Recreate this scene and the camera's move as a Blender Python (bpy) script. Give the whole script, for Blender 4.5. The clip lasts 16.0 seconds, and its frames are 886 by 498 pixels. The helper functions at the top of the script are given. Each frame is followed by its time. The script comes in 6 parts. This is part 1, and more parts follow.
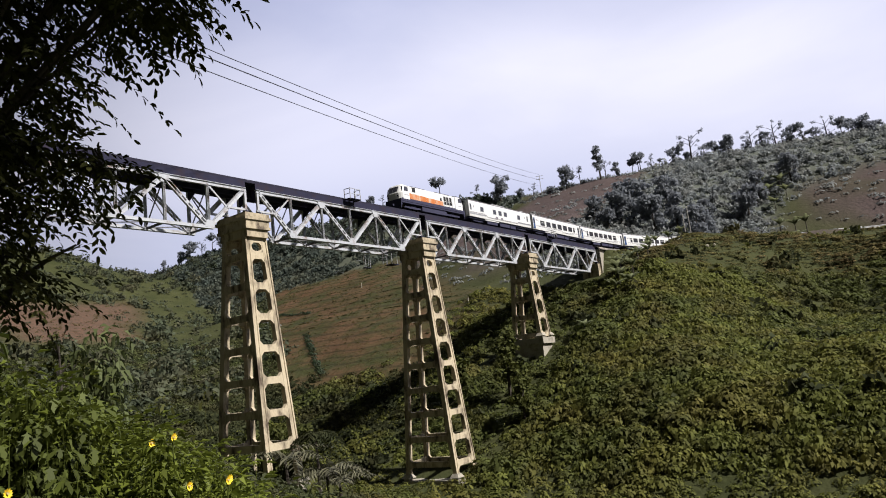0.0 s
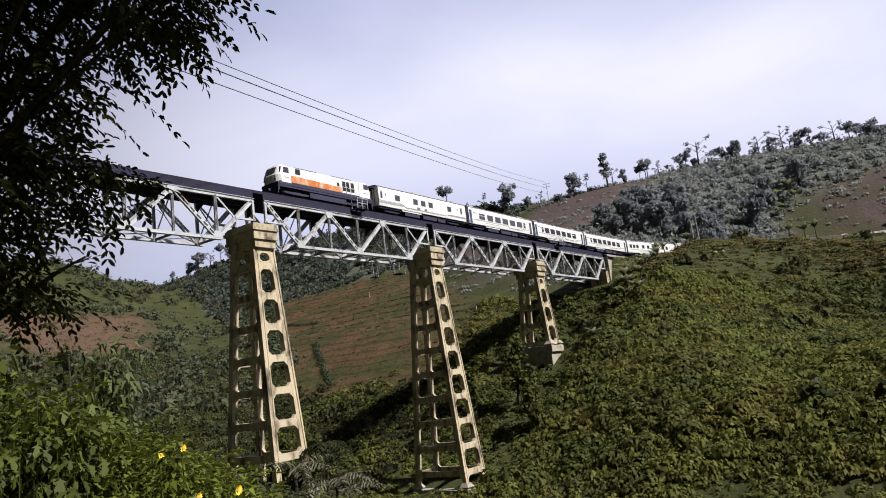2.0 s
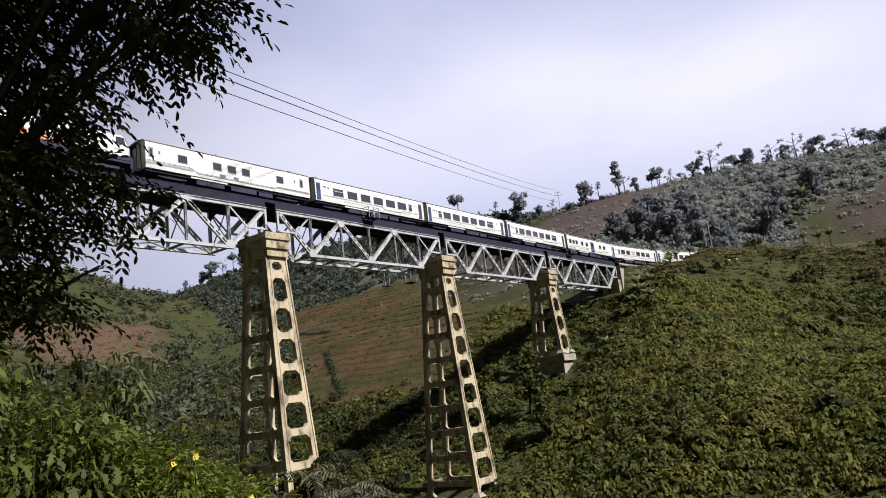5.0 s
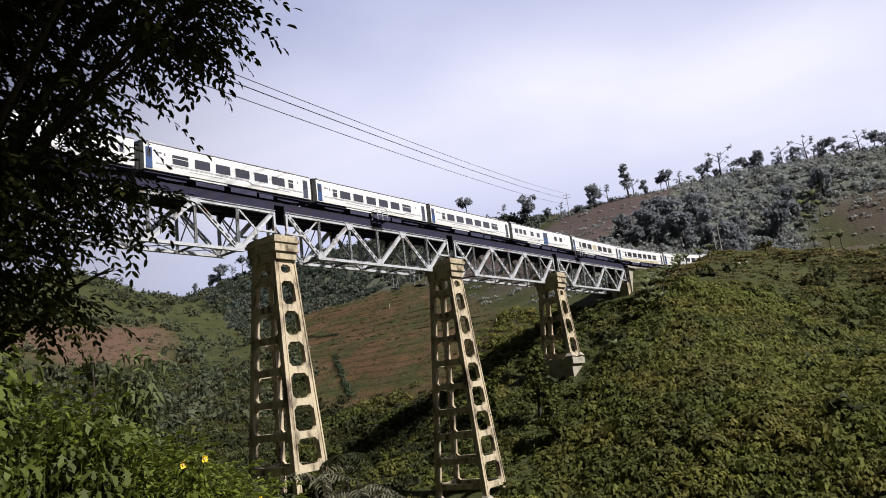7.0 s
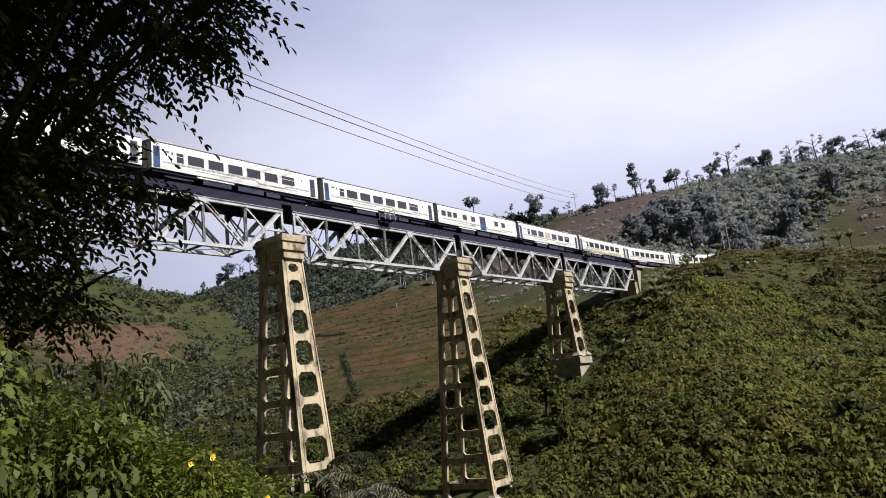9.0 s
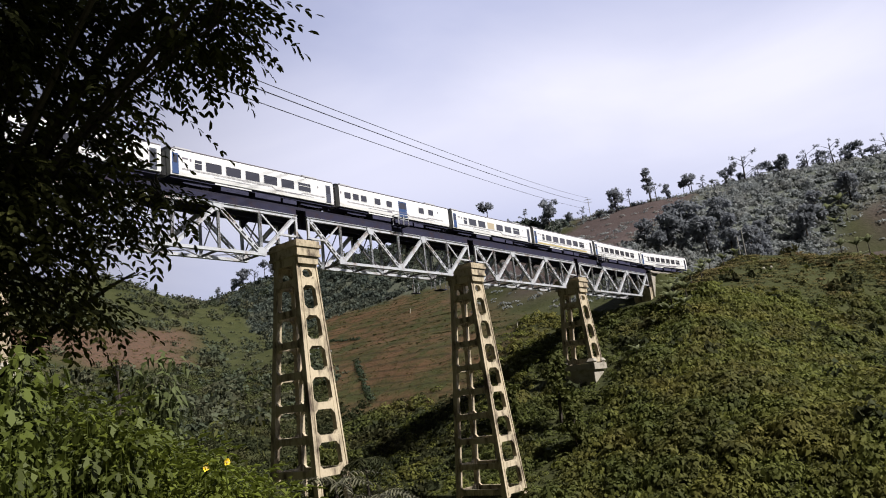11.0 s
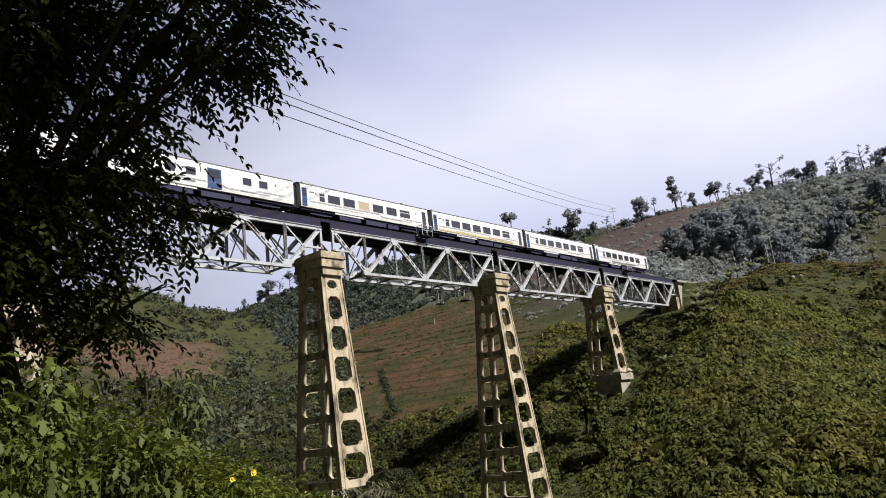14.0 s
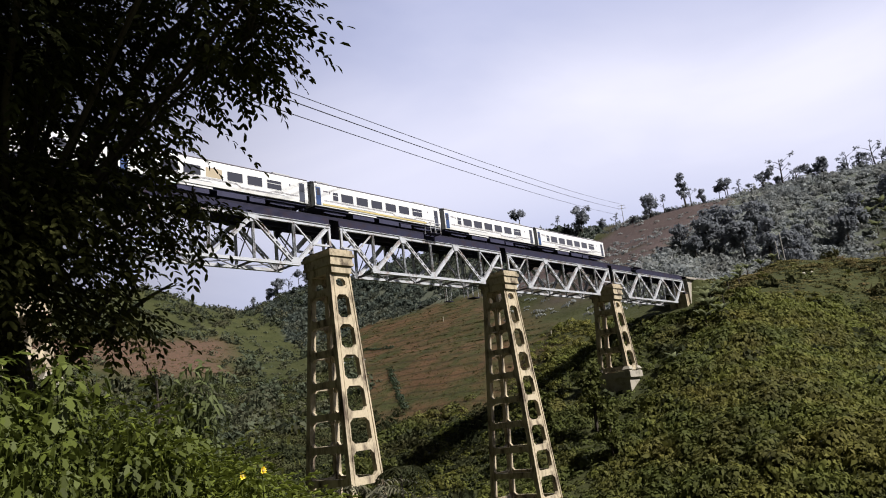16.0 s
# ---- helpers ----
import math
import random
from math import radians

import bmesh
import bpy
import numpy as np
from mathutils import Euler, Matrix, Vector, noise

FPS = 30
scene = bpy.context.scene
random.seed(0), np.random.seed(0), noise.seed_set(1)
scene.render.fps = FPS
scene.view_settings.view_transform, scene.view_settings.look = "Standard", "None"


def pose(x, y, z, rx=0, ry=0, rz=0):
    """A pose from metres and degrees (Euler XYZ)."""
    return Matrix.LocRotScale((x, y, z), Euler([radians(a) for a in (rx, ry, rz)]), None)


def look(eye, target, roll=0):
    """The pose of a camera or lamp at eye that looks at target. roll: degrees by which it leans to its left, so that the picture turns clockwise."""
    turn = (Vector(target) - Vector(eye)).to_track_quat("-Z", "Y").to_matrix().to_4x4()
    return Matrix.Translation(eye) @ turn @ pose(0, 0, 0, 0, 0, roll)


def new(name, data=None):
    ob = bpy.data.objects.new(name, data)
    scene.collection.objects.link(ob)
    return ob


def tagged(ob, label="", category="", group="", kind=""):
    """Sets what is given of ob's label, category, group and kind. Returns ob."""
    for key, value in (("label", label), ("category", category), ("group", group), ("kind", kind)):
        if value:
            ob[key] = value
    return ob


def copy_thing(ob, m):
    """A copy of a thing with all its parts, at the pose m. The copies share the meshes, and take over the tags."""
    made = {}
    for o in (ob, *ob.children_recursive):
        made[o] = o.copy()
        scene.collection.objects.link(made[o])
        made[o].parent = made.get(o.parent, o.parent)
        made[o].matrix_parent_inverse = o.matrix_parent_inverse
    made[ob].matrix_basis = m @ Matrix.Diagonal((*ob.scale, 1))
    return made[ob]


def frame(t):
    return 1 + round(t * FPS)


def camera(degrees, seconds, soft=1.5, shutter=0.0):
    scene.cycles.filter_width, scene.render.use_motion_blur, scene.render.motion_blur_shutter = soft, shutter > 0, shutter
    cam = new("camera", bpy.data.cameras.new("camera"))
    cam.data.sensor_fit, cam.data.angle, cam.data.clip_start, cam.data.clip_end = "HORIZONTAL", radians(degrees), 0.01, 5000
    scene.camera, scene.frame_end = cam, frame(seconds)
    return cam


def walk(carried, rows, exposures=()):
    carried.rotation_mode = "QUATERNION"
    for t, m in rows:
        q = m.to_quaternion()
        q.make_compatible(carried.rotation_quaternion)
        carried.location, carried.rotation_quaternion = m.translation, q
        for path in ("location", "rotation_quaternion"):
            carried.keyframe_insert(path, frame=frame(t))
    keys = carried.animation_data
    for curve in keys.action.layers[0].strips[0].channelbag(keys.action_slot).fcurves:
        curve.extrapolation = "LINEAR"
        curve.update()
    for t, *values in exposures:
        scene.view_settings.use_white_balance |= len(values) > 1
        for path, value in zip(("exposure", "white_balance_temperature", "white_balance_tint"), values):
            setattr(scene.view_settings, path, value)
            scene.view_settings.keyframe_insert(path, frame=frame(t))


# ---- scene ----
# ---------------------------------------------------------------- camera
EYE = (-49.77, -58.44, 14.76)
cam = camera(63.53, 16.0, soft=1.0)


def aim(yaw, pitch, roll):
    return pose(*EYE) @ pose(0, 0, 0, 0, 0, yaw) @ pose(0, 0, 0, 90 + pitch) @ pose(0, 0, 0, 0, 0, roll)


walk(cam, [(t, aim(*a)) for t, *a in (
    (0.0, -55.715, 9.755, -6.686), (0.5, -55.579, 9.954, -6.742), (1.0, -55.463, 10.135, -6.939),
    (1.5, -55.314, 10.351, -7.012), (2.0, -55.192, 10.522, -7.093), (2.5, -55.089, 10.666, -7.092),
    (3.0, -55.038, 10.758, -7.152), (3.5, -54.886, 10.899, -7.113), (4.0, -54.691, 11.044, -7.066),
    (5.2, -54.28, 11.38, -7.0), (6.5, -53.853, 11.626, -6.936), (7.0, -53.693, 11.631, -6.896),
    (7.5, -53.533, 11.638, -6.829), (8.0, -53.400, 11.620, -6.828), (8.5, -53.247, 11.633, -6.745),
    (9.0, -53.099, 11.640, -6.710), (10.2, -52.53, 11.93, -6.60), (11.5, -51.741, 12.375, -6.508),
    (12.0, -51.453, 12.590, -6.519), (12.5, -51.138, 12.792, -6.506), (13.0, -50.808, 12.996, -6.503),
    (13.5, -50.487, 13.162, -6.474), (14.0, -50.196, 13.247, -6.501), (14.5, -49.975, 13.260, -6.557),
    (15.0, -49.827, 13.221, -6.520), (15.5, -49.651, 13.186, -6.538), (16.0, -49.488, 13.139, -6.556))],
    exposures=[(0.0, 0.6), (16.0, 0.6)])

# ---------------------------------------------------------------- light
SUN_AZ, SUN_EL = 174.0, 45.0      # clockwise from +y, above the horizon
sun_dir = Vector((math.sin(radians(SUN_AZ)) * math.cos(radians(SUN_EL)),
                  math.cos(radians(SUN_AZ)) * math.cos(radians(SUN_EL)), math.sin(radians(SUN_EL))))
sun = new("sun", bpy.data.lights.new("sun", "SUN"))
sun.data.energy, sun.data.angle, sun.data.color = 5.0, radians(2.5), (1.0, 0.955, 0.90)
sun.matrix_world = look(sun_dir * 300, (0, 0, 0))

world = bpy.data.worlds.new("sky")
scene.world = world
world.use_nodes = True


def link(nt, a, b):
    nt.links.new(a, b)


def build_sky():
    nt = world.node_tree
    nt.nodes.clear()
    n = nt.nodes.new
    out, bg, sky = n("ShaderNodeOutputWorld"), n("ShaderNodeBackground"), n("ShaderNodeTexSky")
    sky.sky_type, sky.sun_disc = "NISHITA", False
    sky.sun_elevation, sky.sun_rotation = radians(SUN_EL), radians(SUN_AZ)
    sky.air_density, sky.dust_density, sky.ozone_density = 1.2, 3.0, 1.5
    co, mp = n("ShaderNodeTexCoord"), n("ShaderNodeMapping")
    mp.inputs["Scale"].default_value = (1.0, 1.0, 3.0)
    mp.inputs["Location"].default_value = (0.35, 0.2, 0.1)
    cloud = n("ShaderNodeTexNoise")
    cloud.inputs["Scale"].default_value, cloud.inputs["Detail"].default_value = 1.9, 5.0
    cloud.inputs["Roughness"].default_value, cloud.inputs["Distortion"].default_value = 0.5, 0.4
    ramp = n("ShaderNodeValToRGB")
    ramp.color_ramp.elements[0].position, ramp.color_ramp.elements[1].position = 0.36, 0.66
    mix = n("ShaderNodeMix")
    mix.data_type = "RGBA"
    veil = n("ShaderNodeMix")
    veil.data_type = "RGBA"
    veil.inputs["Factor"].default_value = 0.80
    veil.inputs["B"].default_value = (5.6, 6.0, 8.9, 1)
    link(nt, co.outputs["Generated"], mp.inputs["Vector"])
    link(nt, mp.outputs["Vector"], cloud.inputs["Vector"])
    link(nt, cloud.outputs["Fac"], ramp.inputs["Fac"])
    # one long bright bank of cloud low in the east, thinner wisps elsewhere
    lie, away, bank, thin, total = n("ShaderNodeVectorMath"), n("ShaderNodeMath"), n("ShaderNodeMapRange"), n("ShaderNodeMath"), n("ShaderNodeMath")
    lie.operation, away.operation, thin.operation, total.operation = "DOT_PRODUCT", "ABSOLUTE", "MULTIPLY", "MULTIPLY_ADD"
    lie.inputs[1].default_value = (0.325, 0.196, -0.925)
    link(nt, co.outputs["Generated"], lie.inputs[0])
    low = n("ShaderNodeMath")
    low.operation, low.inputs[1].default_value = "SUBTRACT", 0.04
    link(nt, lie.outputs["Value"], low.inputs[0])
    link(nt, low.outputs[0], away.inputs[0])
    bank.interpolation_type = "SMOOTHSTEP"
    bank.inputs["From Min"].default_value, bank.inputs["From Max"].default_value = 0.19, 0.02
    link(nt, away.outputs[0], bank.inputs["Value"])
    thin.inputs[1].default_value = 0.34
    link(nt, ramp.outputs["Color"], thin.inputs[0])
    total.use_clamp = True
    total.inputs[1].default_value = 0.72
    link(nt, bank.outputs["Result"], total.inputs[0])
    link(nt, thin.outputs[0], total.inputs[2])
    link(nt, total.outputs[0], mix.inputs["Factor"])
    link(nt, sky.outputs["Color"], veil.inputs["A"])
    link(nt, veil.outputs["Result"], mix.inputs["A"])
    mix.inputs["B"].default_value = (9.2, 9.2, 10.9, 1)
    # sky dimmed away from the east, mostly out of view, to cut fill light
    dot, ran, dim = n("ShaderNodeVectorMath"), n("ShaderNodeMapRange"), n("ShaderNodeMix")
    dot.operation, dim.data_type, dim.blend_type = "DOT_PRODUCT", "RGBA", "MULTIPLY"
    dot.inputs[1].default_value = (0.93, -0.10, -0.06)
    ran.interpolation_type = "SMOOTHSTEP"
    ran.inputs["From Min"].default_value, ran.inputs["From Max"].default_value = -0.05, 0.58
    ran.inputs["To Min"].default_value, ran.inputs["To Max"].default_value = 0.05, 1.04
    dim.inputs["Factor"].default_value = 1.0
    link(nt, co.outputs["Generated"], dot.inputs[0])
    link(nt, dot.outputs["Value"], ran.inputs["Value"])
    link(nt, mix.outputs["Result"], dim.inputs["A"])
    link(nt, ran.outputs["Result"], dim.inputs["B"])
    link(nt, dim.outputs["Result"], bg.inputs["Color"])
    bg.inputs["Strength"].default_value = 0.063
    link(nt, bg.outputs["Background"], out.inputs["Surface"])


build_sky()

# ---------------------------------------------------------------- materials


def surface(name, color, rough=0.7, metal=0.0, vary=0.25, grain=30.0, coarse=2.0, bump=0.15, stain=None, stain_amount=0.0,
            stain_scale=0.8, streak=1.0, island=0.0, obj=0.0, spec=0.4):
    """Colour broken up by two scales of noise, an optional stain, fine relief, and a change from piece to piece."""
    m = bpy.data.materials.new(name)
    m.use_nodes = True
    nt = m.node_tree
    b = nt.nodes["Principled BSDF"]
    n = nt.nodes.new
    b.inputs["Roughness"].default_value, b.inputs["Metallic"].default_value = rough, metal
    b.inputs["Specular IOR Level"].default_value = spec
    co, mp = n("ShaderNodeTexCoord"), n("ShaderNodeMapping")
    mp.inputs["Scale"].default_value = (1, 1, streak)
    link(nt, co.outputs["Object"], mp.inputs["Vector"])
    fine, big = n("ShaderNodeTexNoise"), n("ShaderNodeTexNoise")
    fine.inputs["Scale"].default_value, fine.inputs["Detail"].default_value = grain, 4
    big.inputs["Scale"].default_value, big.inputs["Detail"].default_value = coarse, 3
    link(nt, mp.outputs["Vector"], fine.inputs["Vector"])
    link(nt, mp.outputs["Vector"], big.inputs["Vector"])
    add = n("ShaderNodeMath")
    add.operation = "ADD"
    link(nt, fine.outputs["Fac"], add.inputs[0])
    link(nt, big.outputs["Fac"], add.inputs[1])
    last = add.outputs[0]
    total = 1.0
    for amount, kind in ((island, "island"), (obj, "obj")):
        if amount:
            src = n("ShaderNodeNewGeometry").outputs["Random Per Island"] if kind == "island" else n("ShaderNodeObjectInfo").outputs["Random"]
            mul = n("ShaderNodeMath")
            mul.operation = "MULTIPLY_ADD"
            mul.inputs[1].default_value = amount
            link(nt, src, mul.inputs[0])
            link(nt, last, mul.inputs[2])
            last = mul.outputs[0]
            total += amount / 2
    rng = n("ShaderNodeMapRange")
    rng.inputs["From Min"].default_value, rng.inputs["From Max"].default_value = total - 0.55, total + 0.55
    rng.inputs["To Min"].default_value, rng.inputs["To Max"].default_value = 1 - vary, 1 + vary
    link(nt, last, rng.inputs["Value"])
    mul = n("ShaderNodeMix")
    mul.data_type, mul.blend_type = "RGBA", "MULTIPLY"
    mul.inputs["Factor"].default_value = 1.0
    mul.inputs["A"].default_value = (*color, 1)
    link(nt, rng.outputs["Result"], mul.inputs["B"])
    col = mul.outputs["Result"]
    if stain:
        st, ramp, mx = n("ShaderNodeTexNoise"), n("ShaderNodeValToRGB"), n("ShaderNodeMix")
        st.inputs["Scale"].default_value, st.inputs["Detail"].default_value, st.inputs["Roughness"].default_value = stain_scale, 6, 0.65
        link(nt, mp.outputs["Vector"], st.inputs["Vector"])
        ramp.color_ramp.elements[0].position, ramp.color_ramp.elements[1].position = 0.62 - 0.3 * stain_amount, 0.82 - 0.3 * stain_amount
        link(nt, st.outputs["Fac"], ramp.inputs["Fac"])
        mx.data_type = "RGBA"
        mx.inputs["B"].default_value = (*stain, 1)
        link(nt, ramp.outputs["Color"], mx.inputs["Factor"])
        link(nt, col, mx.inputs["A"])
        col = mx.outputs["Result"]
    link(nt, col, b.inputs["Base Color"])
    if bump:
        bp = n("ShaderNodeBump")
        bp.inputs["Strength"].default_value, bp.inputs["Distance"].default_value = bump, 0.03
        link(nt, fine.outputs["Fac"], bp.inputs["Height"])
        link(nt, bp.outputs["Normal"], b.inputs["Normal"])
    return m


def leafy(name, color, vary=0.45, rough=0.5, glow=0.25, warm=(0.16, 0.15, 0.03), warm_amount=0.25):
    """A leaf: its colour changes from leaf to leaf, and light passes through."""
    m = bpy.data.materials.new(name)
    m.use_nodes = True
    nt = m.node_tree
    b = nt.nodes["Principled BSDF"]
    n = nt.nodes.new
    b.inputs["Roughness"].default_value = rough
    b.inputs["Specular IOR Level"].default_value = 0.22 if rough < 0.9 else 0.06
    rnd = n("ShaderNodeNewGeometry")
    co, ns = n("ShaderNodeTexCoord"), n("ShaderNodeTexNoise")
    ns.inputs["Scale"].default_value, ns.inputs["Detail"].default_value = 0.12, 3
    link(nt, co.outputs["Object"], ns.inputs["Vector"])
    mr = n("ShaderNodeMapRange")
    mr.inputs["To Min"].default_value, mr.inputs["To Max"].default_value = 1 - vary, 1 + vary
    link(nt, rnd.outputs["Random Per Island"], mr.inputs["Value"])
    mul, mx = n("ShaderNodeMix"), n("ShaderNodeMix")
    mul.data_type, mul.blend_type = "RGBA", "MULTIPLY"
    mul.inputs["Factor"].default_value = 1.0
    mx.data_type = "RGBA"
    mx.inputs["A"].default_value, mx.inputs["B"].default_value = (*color, 1), (*warm, 1)
    patch = n("ShaderNodeMapRange")
    patch.inputs["From Min"].default_value, patch.inputs["From Max"].default_value = 0.42, 0.7
    patch.inputs["To Max"].default_value = warm_amount * 2
    link(nt, ns.outputs["Fac"], patch.inputs["Value"])
    link(nt, patch.outputs["Result"], mx.inputs["Factor"])
    bush, tone, both = n("ShaderNodeTexNoise"), n("ShaderNodeMapRange"), n("ShaderNodeMath")
    bush.inputs["Scale"].default_value, bush.inputs["Detail"].default_value = 0.42, 2
    link(nt, co.outputs["Object"], bush.inputs["Vector"])
    tone.inputs["From Min"].default_value, tone.inputs["From Max"].default_value = 0.3, 0.7
    tone.inputs["To Min"].default_value, tone.inputs["To Max"].default_value = 0.64, 1.34
    link(nt, bush.outputs["Fac"], tone.inputs["Value"])
    both.operation = "MULTIPLY"
    link(nt, tone.outputs["Result"], both.inputs[0])
    link(nt, mr.outputs["Result"], both.inputs[1])
    link(nt, mx.outputs["Result"], mul.inputs["A"])
    link(nt, both.outputs[0], mul.inputs["B"])
    link(nt, mul.outputs["Result"], b.inputs["Base Color"])
    tr, ms, out = n("ShaderNodeBsdfTranslucent"), n("ShaderNodeMixShader"), nt.nodes["Material Output"]
    link(nt, mul.outputs["Result"], tr.inputs["Color"])
    ms.inputs["Fac"].default_value = glow
    link(nt, b.outputs["BSDF"], ms.inputs[1])
    link(nt, tr.outputs["BSDF"], ms.inputs[2])
    link(nt, ms.outputs["Shader"], out.inputs["Surface"])
    return m


M_STEEL = surface("painted_steel", (0.422, 0.435, 0.462), 0.45, 0.15, 0.12, 6, 0.7, 0.1, (0.150, 0.088, 0.054), 0.35, 0.9)
# grey steel for inner bracing, darkened to carry its shade in the colour
M_GREYSTEEL = surface("grey_shaded_steel", (0.136, 0.136, 0.150), 0.6, 0.15, 0.2, 6, 0.7, 0.1, (0.082, 0.054, 0.041), 0.4, 0.9)
# dark navy carries the deck's shade and haze in the steel colour
M_DARKSTEEL = surface("hazed_dark_steel", (0.026, 0.026, 0.048), 0.9, 0.0, 0.3, 8, 1.0, 0.1, (0.034, 0.024, 0.030), 0.4, spec=0.1)
M_CONCRETE = surface("weathered_concrete", (0.42, 0.355, 0.25), 0.9, 0, 0.24, 9, 0.5, 0.4, (0.075, 0.055, 0.040), 0.52, 0.9, streak=0.4)
M_PLINTH = surface("pale_plinth_concrete", (0.313, 0.286, 0.238), 0.9, 0, 0.2, 9, 0.5, 0.4, (0.136, 0.122, 0.095), 0.4)
# the bluish tint is haze put into the dark timber
M_SLEEPER = surface("hazed_tarred_timber", (0.026, 0.025, 0.040), 0.9, 0, 0.4, 12, 2, 0.3, spec=0.08)
M_RAIL = surface("rail_steel", (0.136, 0.102, 0.082), 0.4, 0.7, 0.2, 12, 2, 0.1)
M_BALLAST = surface("ballast", (0.136, 0.122, 0.109), 0.95, 0, 0.5, 14, 2, 0.8)
M_WHITE = surface("white_train_paint", (0.64, 0.64, 0.64), 0.3, 0, 0.05, 4, 0.4, 0.02, (0.42, 0.38, 0.32), 0.18, 0.5, spec=0.5)
M_GREYPAINT = surface("grey_train_paint", (0.245, 0.252, 0.272), 0.4, 0, 0.08, 4, 0.4, 0.02)
M_STRIPE = surface("thin_stripe_paint", (0.150, 0.136, 0.163), 0.4, 0, 0.05, 4, 0.4, 0.0)
M_YELLOW = surface("yellow_stripe_paint", (0.46, 0.37, 0.16), 0.4, 0, 0.08, 4, 0.4, 0.0)
M_ORANGE = surface("orange_loco_paint", (0.490, 0.150, 0.031), 0.35, 0, 0.15, 4, 0.5, 0.02, (0.510, 0.394, 0.286), 0.5, 1.3, streak=0.3)
M_BLUE = surface("blue_door_paint", (0.028, 0.060, 0.160), 0.4, 0, 0.1, 4, 0.5, 0.02)
M_DOOR = surface("dark_grey_door_paint", (0.045, 0.05, 0.075), 0.5, 0, 0.1, 4, 0.5, 0.02)
# shade and haze below the cars are put into this dark navy
M_NAVY = surface("hazed_dark_underframe", (0.040, 0.040, 0.072), 0.85, 0.0, 0.35, 6, 1, 0.2, spec=0.15)
M_ROOF = surface("train_roof_paint", (0.286, 0.286, 0.292), 0.55, 0, 0.15, 4, 0.5, 0.05)
M_RUBBER = surface("black_gangway_rubber", (0.012, 0.012, 0.014), 0.8, 0, 0.3, 20, 3, 0.2)
M_BLIND = surface("cream_window_blind", (0.374, 0.313, 0.224), 0.8, 0, 0.1, 20, 3, 0.05)
M_WHEEL = surface("wheel_steel", (0.061, 0.048, 0.041), 0.5, 0.6, 0.3, 20, 3, 0.1)
M_BARK = surface("bark", (0.040, 0.032, 0.025), 0.9, 0, 0.4, 20, 3, 0.6)
M_POLE = surface("grey_pole", (0.306, 0.292, 0.272), 0.8, 0, 0.2, 12, 2, 0.2)
M_WIRE = surface("weathered_cable", (0.041, 0.041, 0.048), 0.6, 0.2, 0.2, 12, 2, 0.0)
M_FLOWER = surface("yellow_petal", (0.82, 0.58, 0.03), 0.6, 0, 0.15, 20, 3, 0.0)


def glass():
    m = bpy.data.materials.new("tinted_window_glass")
    m.use_nodes = True
    b = m.node_tree.nodes["Principled BSDF"]
    b.inputs["Base Color"].default_value = (0.035, 0.035, 0.045, 1)
    b.inputs["Roughness"].default_value, b.inputs["Specular IOR Level"].default_value = 0.08, 0.5
    return m


M_GLASS = glass()
L_SHRUB = leafy("shrub_leaf", (0.070, 0.082, 0.020), 0.10, 0.75, 0.34, (0.108, 0.095, 0.026), 0.45)
L_SHRUB_PALE = leafy("sunlit_shrub_leaf", (0.105, 0.116, 0.025), 0.11, 0.75, 0.36, (0.136, 0.120, 0.030), 0.45)
L_DARK = leafy("dark_forest_leaf", (0.022, 0.037, 0.018), 0.45, 0.6, 0.15, (0.041, 0.048, 0.020))
L_FIELD = leafy("dry_grass", (0.071, 0.068, 0.024), 0.35, 0.95, 0.3, (0.075, 0.048, 0.020), 0.4)
L_FIELD_PALE = leafy("bank_grass", (0.100, 0.097, 0.038), 0.2, 0.95, 0.3, (0.128, 0.092, 0.046), 0.5)
# lighter and greyer than the dark forest leaf, with haze in the colour
L_FAR = leafy("hazed_grey_green_leaf", (0.072, 0.086, 0.056), 0.15, 0.9, 0.35, (0.100, 0.096, 0.058), 0.5)
# the blue-green is haze put into the spur's leaf colour
L_SPUR = leafy("hazed_spur_leaf", (0.080, 0.098, 0.086), 0.15, 0.95, 0.4, (0.090, 0.096, 0.070), 0.4)
L_HEDGE = leafy("terrace_edge_grass", (0.034, 0.035, 0.014), 0.35, 0.95, 0.15, (0.048, 0.041, 0.020))
L_STRIP = leafy("meadow_grass", (0.064, 0.076, 0.030), 0.25, 0.95, 0.3, (0.084, 0.078, 0.036))
L_GULLY = leafy("gully_leaf", (0.038, 0.044, 0.022), 0.25, 0.9, 0.3, (0.062, 0.058, 0.026), 0.5)
# haze is put into the colour of these three far leaves
L_SLOPE_HAZE = leafy("hazed_slope_leaf", (0.225, 0.242, 0.268), 0.12, 0.95, 0.5, (0.19, 0.20, 0.215))
L_RIDGE = leafy("hazed_ridge_leaf", (0.270, 0.288, 0.325), 0.2, 0.95, 0.5, (0.25, 0.265, 0.285))
L_HAZED = leafy("hazed_blue_green_leaf", (0.255, 0.275, 0.280), 0.12, 0.95, 0.5, (0.245, 0.245, 0.225), 0.4)
# near-black leaf: the crown's shade is put into the colour
L_TREE = leafy("shaded_canopy_leaf", (0.022, 0.027, 0.012), 0.5, 0.92, 0.08)
L_BUSH = leafy("broad_bush_leaf", (0.066, 0.083, 0.015), 0.4, 0.60, 0.25, (0.109, 0.102, 0.020), 0.06)
L_BUSH_FINE = leafy("fine_bush_leaf", (0.090, 0.112, 0.016), 0.4, 0.55, 0.28, (0.120, 0.112, 0.022), 0.08)
